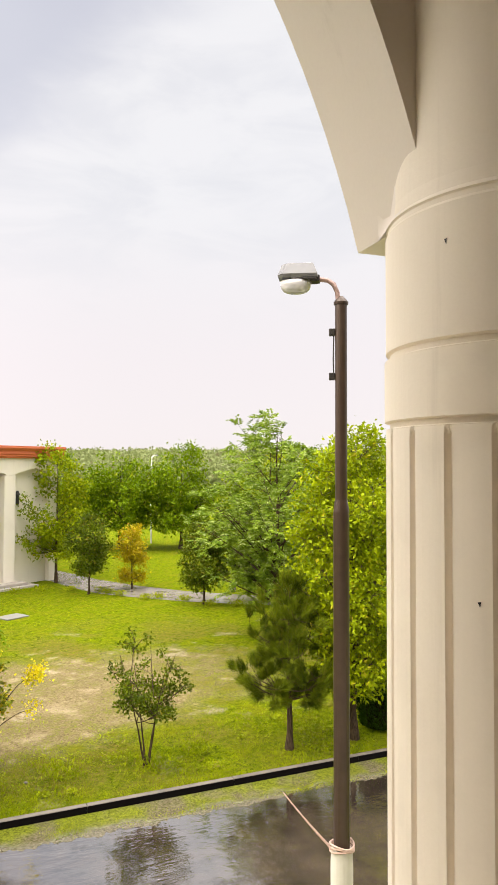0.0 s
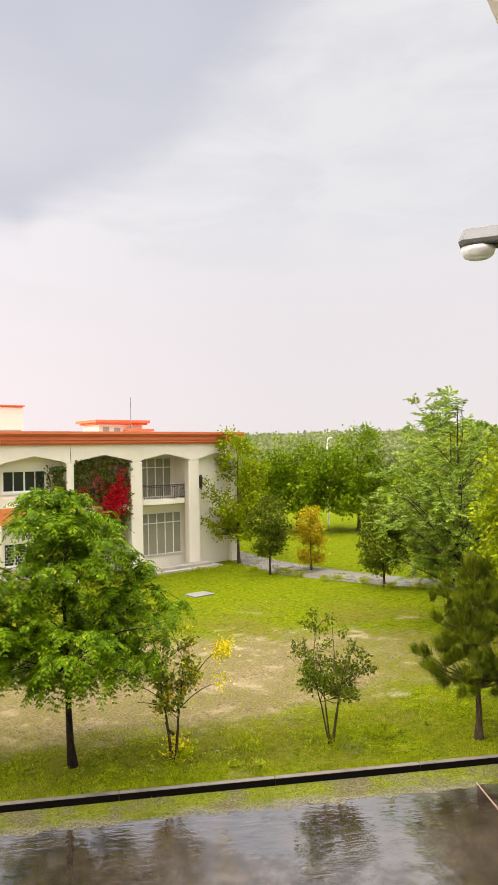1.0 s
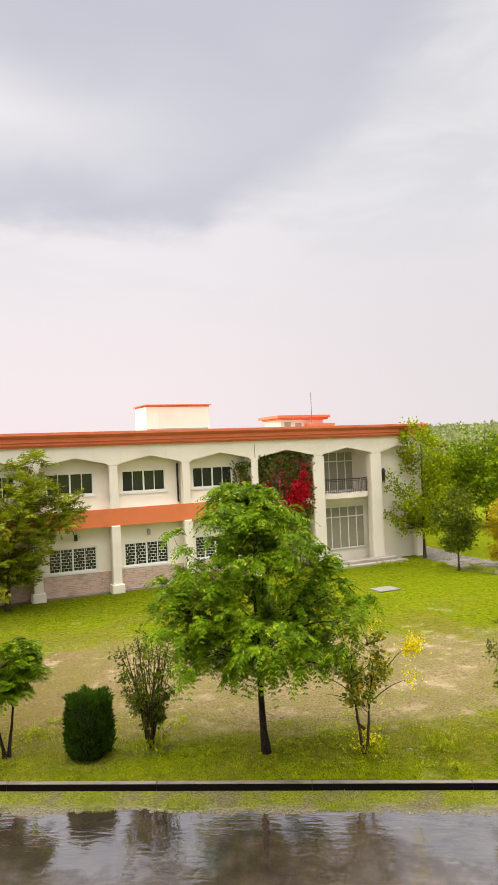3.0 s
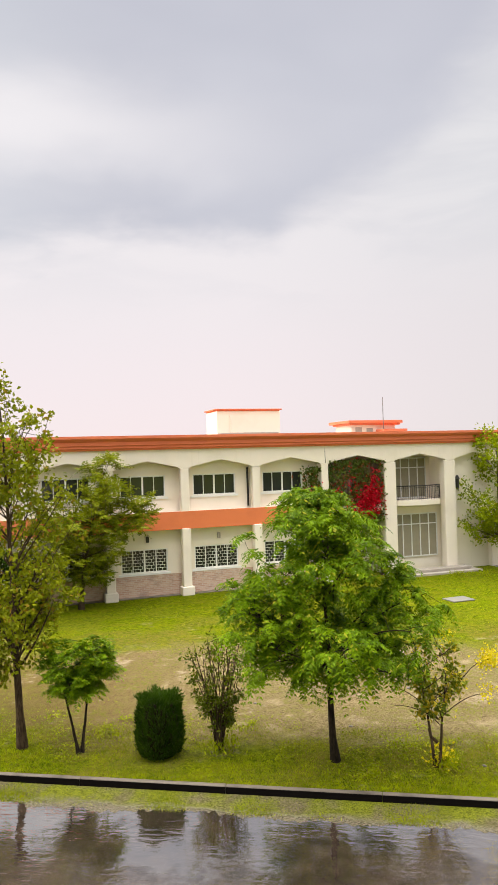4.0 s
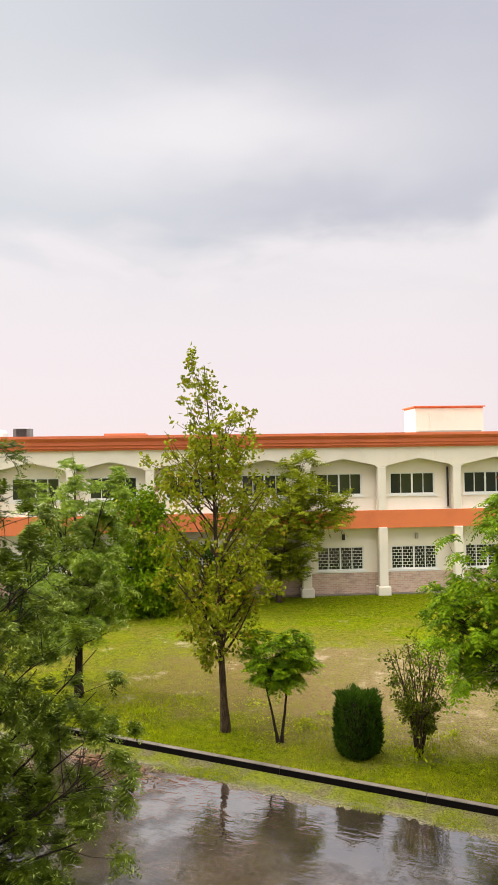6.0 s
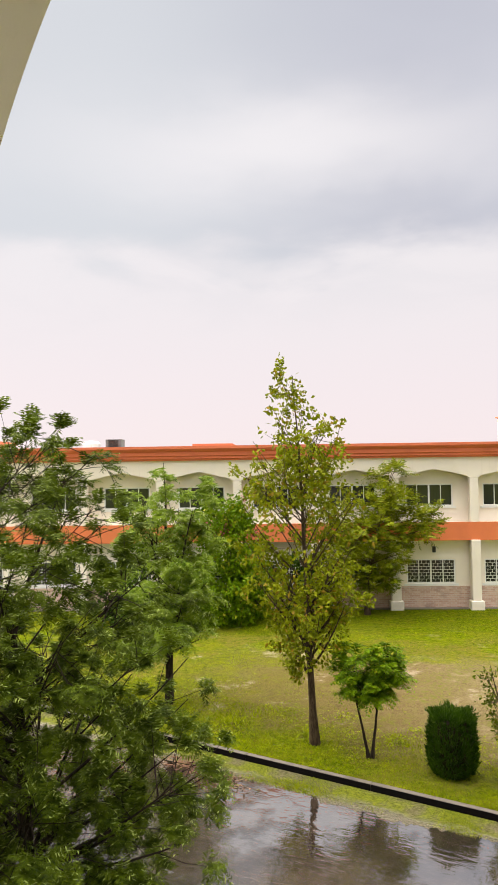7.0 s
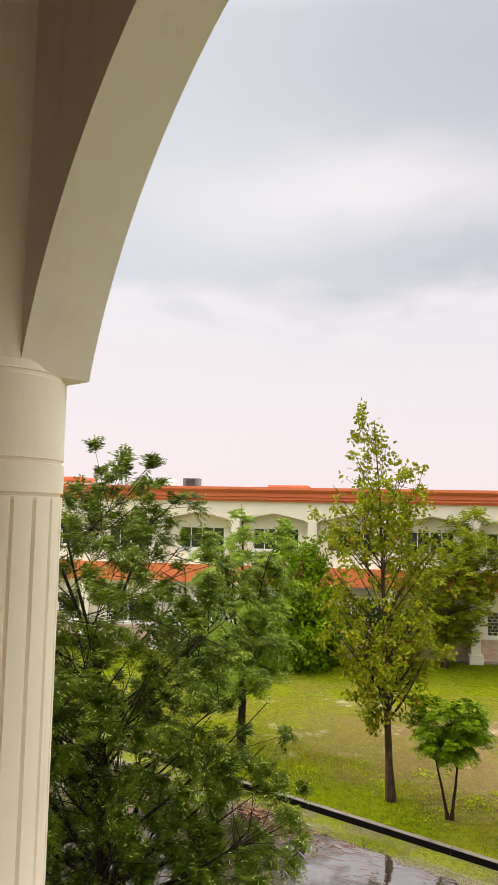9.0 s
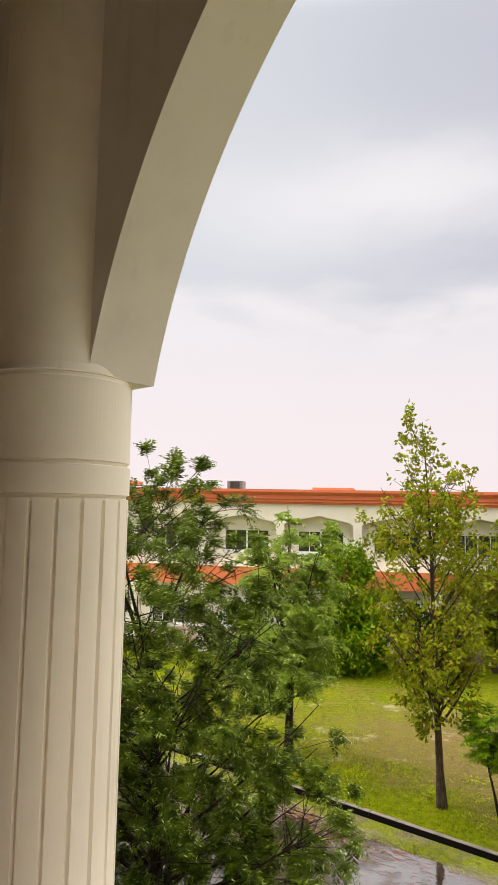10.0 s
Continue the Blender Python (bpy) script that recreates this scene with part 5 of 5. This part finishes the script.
# ---- garden path, slab, far lamps, low plants ----
def build_garden():
    bm = bmesh.new()
    edge_a = [(27.2, 36.5), (25.4, 30.5), (25.0, 27.6), (25.4, 25.2), (26.1, 22.6), (27.4, 19.6), (30.0, 15.0)]
    edge_b = [(29.0, 36.2), (28.0, 31.0), (27.9, 27.6), (28.2, 24.6), (29.1, 21.6), (30.4, 18.8), (33.0, 15.0)]
    a = [bm.verts.new((x, y, 0.012)) for x, y in edge_a]
    b = [bm.verts.new((x, y, 0.012)) for x, y in edge_b]
    for k in range(len(a) - 1):
        bm.faces.new((a[k], a[k + 1], b[k + 1], b[k]))
    path = plaster("wet_path", (0.30, 0.27, 0.24), (0.12, 0.10, 0.085), 1.5, 0.9, 0.10)
    tagged(part("garden_path", bm, path), "wet pale garden path", "path", kind="structure")
    tagged(part("inspection_cover", boxes((18.35, 25.75, 0.0, 19.45, 26.6, 0.05), bevel=0.015), plain("pale_concrete", (0.20, 0.195, 0.18), 0.5)), "pale square concrete slab set in the lawn", "slab")
    # a dark far kerb
    m = Matrix.Rotation(math.atan2(23.06 - 30.15, 33.75 - 38.36), 4, "Z")
    bm = bmesh.new()
    box(bm, 0, -0.1, -0.02, 14, 0.1, 0.28, 0.02, Matrix.Translation((40.0, 32.6, 0)) @ m)
    tagged(part("far_kerb", bm, KERB_FACE), "dark low kerb in the far garden", "kerb", kind="structure")
    # stone markers by the path
    for x, y, h in ((29.6, 22.6, 0.55), (30.4, 19.6, 0.5)):
        tagged(part("stone_marker", boxes((x - 0.12, y - 0.12, 0, x + 0.12, y + 0.12, h), bevel=0.03), STONE), "small stone marker beside the path", "stone")
    # slim white lamp posts far off
    for x, y, h in ((44.0, 42.5, 7.4), (36.0, 22.0, 6.3)):
        root = thing("garden_lamp", pose(x, y, 0), "slim white garden lamp post among trees", "street lamp", "garden lamps")
        s = Soup()
        s.tube([(0, 0, 0), (0, 0, h - 0.5), (0.05, 0, h - 0.15), (0.3, 0, h), (0.7, 0, h)], [0.07, 0.055, 0.05, 0.04, 0.04], 8)
        part("post", s.mesh("post", True), WHITE, root)
        part("lamp_head", boxes((0.6, -0.1, h - 0.06, 1.1, 0.1, h + 0.05), bevel=0.02), GALV, root)
    # tufts of weeds and low flowers along the path and round the trunks
    rng = np.random.default_rng(77)
    spots = [(24.6 + 0.25 * k + rng.normal(0, 0.2), 29.5 - 1.15 * k + rng.normal(0, 0.3), 0.35) for k in range(9)]
    spots += [(4.66, 15.0, 0.42), (8.6, 12.4, 0.35), (9.9, 11.9, 0.5), (11.4, 10.7, 0.4), (-1.4, 18.2, 0.6), (12.6, 10.4, 0.4), (22.5, 31.0, 0.5), (23.6, 30.6, 0.5), (-2.6, 17.9, 0.5)]
    for x, y, r in spots:
        s = Soup()
        n = 260
        p = np.stack([rng.normal(0, r * 0.5, n), rng.normal(0, r * 0.5, n), rng.uniform(0, 0.22, n)], 1)
        d = unit(rng.normal(0, 0.6, (n, 3)) + np.array([0, 0, 0.8]))
        s.leaves(p, d, unit(np.cross(d, rng.normal(0, 1, (n, 3)))), rng.uniform(0.06, 0.16, n), 0.03)
        ob = part("weed_tuft", s.mesh("weed_tuft"), GRASS)
        ob.matrix_world = pose(x, y, 0)
        tagged(ob, "low tuft of green weeds in the lawn", "weeds", "weed tufts", "stuff")


build_garden()


# ---- far woods on the ridge ----
def build_woods():
    rng = np.random.default_rng(5)
    bm = bmesh.new()
    # low hill that carries the woods
    us = np.radians(np.linspace(-75, 95, 60))
    rows = [(130, -0.3), (170, 1.2), (230, 3.8), (320, 7.2), (420, 8.2), (600, 4.0)]
    grid = []
    for a in us:
        k = 0.85 + 0.3 * noise.noise((a * 3, 0, 2))
        grid.append([bm.verts.new((d * math.sin(a), d * math.cos(a), z * k)) for d, z in rows])
    for i in range(len(us) - 1):
        for j in range(len(rows) - 1):
            bm.faces.new((grid[i][j], grid[i + 1][j], grid[i + 1][j + 1], grid[i][j + 1]))
    tagged(part("hill", bm, LAWN), "low green wooded ridge on the horizon", "hill", kind="structure")
    s = Soup()
    for k in range(2600):
        a = rng.uniform(math.radians(34), math.radians(80))
        d = 145 + 250 * rng.random() ** 1.2
        z = np.interp(d, [r[0] for r in rows], [r[1] for r in rows]) if d > 130 else 0
        size = rng.uniform(2.0, 4.8)
        n = 100
        q = unit(rng.normal(0, 1, (n, 3))) * size * rng.uniform(0.55, 1.0, (n, 1))
        q[:, 2] = q[:, 2] * 0.8 + size * 0.9
        p = np.array([d * math.sin(a), d * math.cos(a), z]) + q
        dd = unit(rng.normal(0, 1, (n, 3)))
        s.leaves(p, dd, unit(np.cross(dd, rng.normal(0, 1, (n, 3)))), rng.uniform(0.5, 1.0, n) * (0.6 + d / 350), 0.55 + d / 700)
    tagged(part("far_woods", s.mesh("far_woods"), LEAF_HAZED), "green woods on the far ridge, haze painted into the leaves", "woods", kind="stuff")


build_woods()


# ---- grass ----
def build_weeds():
    """Low broad-leaved weeds in loose mats along the front of the lawn."""
    rng = np.random.default_rng(41)
    s = Soup()
    for k in range(420):
        u, v = rng.uniform(-17, 22), 14.35 + 3.0 * rng.random() ** 1.6
        c = road(u, v)
        if noise.noise((c.x * 0.5, c.y * 0.5, 8.0)) < -0.05:
            continue
        n = int(rng.integers(30, 90))
        r = rng.uniform(0.06, min(0.30, (v - 13.92) / 3))
        p = np.stack([rng.normal(c.x, r, n), rng.normal(c.y, r, n), rng.uniform(0.0, 0.07, n)], 1)
        d = unit(rng.normal(0, 0.8, (n, 3)) * np.array([1, 1, 0.2]) + np.array([0, 0, 0.35]))
        s.leaves(p, d, unit(np.cross(d, rng.normal(0, 0.3, (n, 3)) + np.array([0, 0, 1.0]))), rng.uniform(0.03, 0.085, n), 0.032)
    tagged(part("lawn_weeds", s.mesh("lawn_weeds"), GRASS), "low mats of broad-leaved green weeds", "weeds", kind="stuff")


def build_grass():
    rng = np.random.default_rng(12)

    def field(n, u0, u1, n0, n1, lo, hi, power, z, worn=True):
        u = rng.uniform(u0, u1, n)
        v = n0 + (n1 - n0) * rng.random(n) ** power
        x = u * math.cos(ROAD) + v * math.sin(ROAD)
        y = -u * math.sin(ROAD) + v * math.cos(ROAD)
        bare = ((x - 8.0) / 11.0) ** 2 + ((y + 0.34 * x - 21.4) / 5.0) ** 2
        clump = np.array([noise.noise((a * 0.9, b * 0.9, 1.0)) for a, b in zip(x, y)])
        keep = (rng.random(n) < np.clip((bare - 0.35) * 1.6 + clump * 0.9, 0.06, 1.0)) if worn else (clump > -0.25 + 0.4 * rng.random(n) + np.clip((13.0 - v) * 1.3, 0, 1))
        x, y, clump = x[keep], y[keep], clump[keep]
        m = len(x)
        d = unit(rng.normal(0, 0.45, (m, 3)) * np.array([1, 1, 0.2]) + np.array([0, 0, 0.8]))
        s = unit(np.cross(d, rng.normal(0, 1, (m, 3))))
        return np.stack([x, y, np.full(m, z)], 1), d, s, rng.uniform(lo, hi, m) * (1 + 1.2 * np.clip(clump, -0.5, 0.7)), rng.uniform(0.008, 0.018, m)

    s = Soup()
    s.blades(*field(130000, -16, 22, 13.90, 17, 0.02, 0.055, 1.4, 0.0))
    s.blades(*field(45000, -16, 22, 16, 21, 0.02, 0.05, 1.0, 0.0))
    s.blades(*field(40000, -25, 32, 20, 36, 0.03, 0.07, 1.0, 0.0))
    tagged(part("lawn_grass", s.mesh("lawn_grass"), GRASS), "short bright green lawn grass", "grass", kind="stuff")
    s = Soup()
    s.blades(*field(110000, -18, 22, 13.05, 13.75, 0.015, 0.045, 0.7, -0.165, False))
    s.blades(*field(26000, -18, 22, 13.0, 13.25, 0.012, 0.03, 0.6, -0.169, False))
    tagged(part("verge_grass", s.mesh("verge_grass"), GRASS), "flattened wet verge grass", "grass", kind="stuff")


build_weeds()
build_grass()


# ---- small debris and wall marks ----
def build_debris():
    rng = np.random.default_rng(3)
    for u, n, r in ((-9.0, 12.7, 0.5), (-10.2, 12.95, 0.4)):
        s = Soup()
        for k in range(14):
            a = rng.uniform(0, 2 * math.pi)
            p = np.array([rng.normal(0, r * 0.6), rng.normal(0, r * 0.3), 0.02])
            e = p + np.array([math.cos(a), math.sin(a) * 0.4, rng.uniform(0.0, 0.12)]) * rng.uniform(0.2, 0.6)
            s.tube([p, (p + e) / 2 + rng.normal(0, 0.02, 3), e], [0.012, 0.009, 0.004], 5)
        m = 120
        p = np.stack([rng.normal(0, r * 0.7, m), rng.normal(0, r * 0.35, m), rng.uniform(0.01, 0.08, m)], 1)
        d = unit(rng.normal(0, 1, (m, 3)) * np.array([1, 1, 0.3]))
        s.leaves(p, d, unit(np.cross(d, [0, 0.1, 1.0])), rng.uniform(0.05, 0.13, m), 0.05)
        ob = part("fallen_branch", s.mesh("fallen_branch"), leaf_material("dead_leaves", (0.10, 0.05, 0.03), (0.30, 0.17, 0.11), (0.20, 0.16, 0.05), 0.2))
        ob.matrix_world = Matrix.Translation(road(u, n, -0.168)) @ Matrix.Rotation(-ROAD, 4, "Z")
        tagged(ob, "fallen brown branch and dead leaves on wet road edge", "branch", "fallen branches", "stuff")
    for x, y in ((9.35, 12.2), (7.9, 15.2), (10.6, 17.0), (6.4, 17.6)):
        bm = bmesh.new()
        bmesh.ops.create_icosphere(bm, subdivisions=2, radius=0.05)
        for v in bm.verts:
            v.co *= 1 + 0.35 * noise.noise(v.co * 14 + Vector((x, y, 0)))
            v.co.z = v.co.z * 0.45 + 0.015
        ob = part("stone", bm, KERB_TOP)
        ob.matrix_world = pose(x, y, 0, 0, 0, 40 * x)
        tagged(ob, "small grey stone lying on the lawn", "stone", "stones")


build_debris()
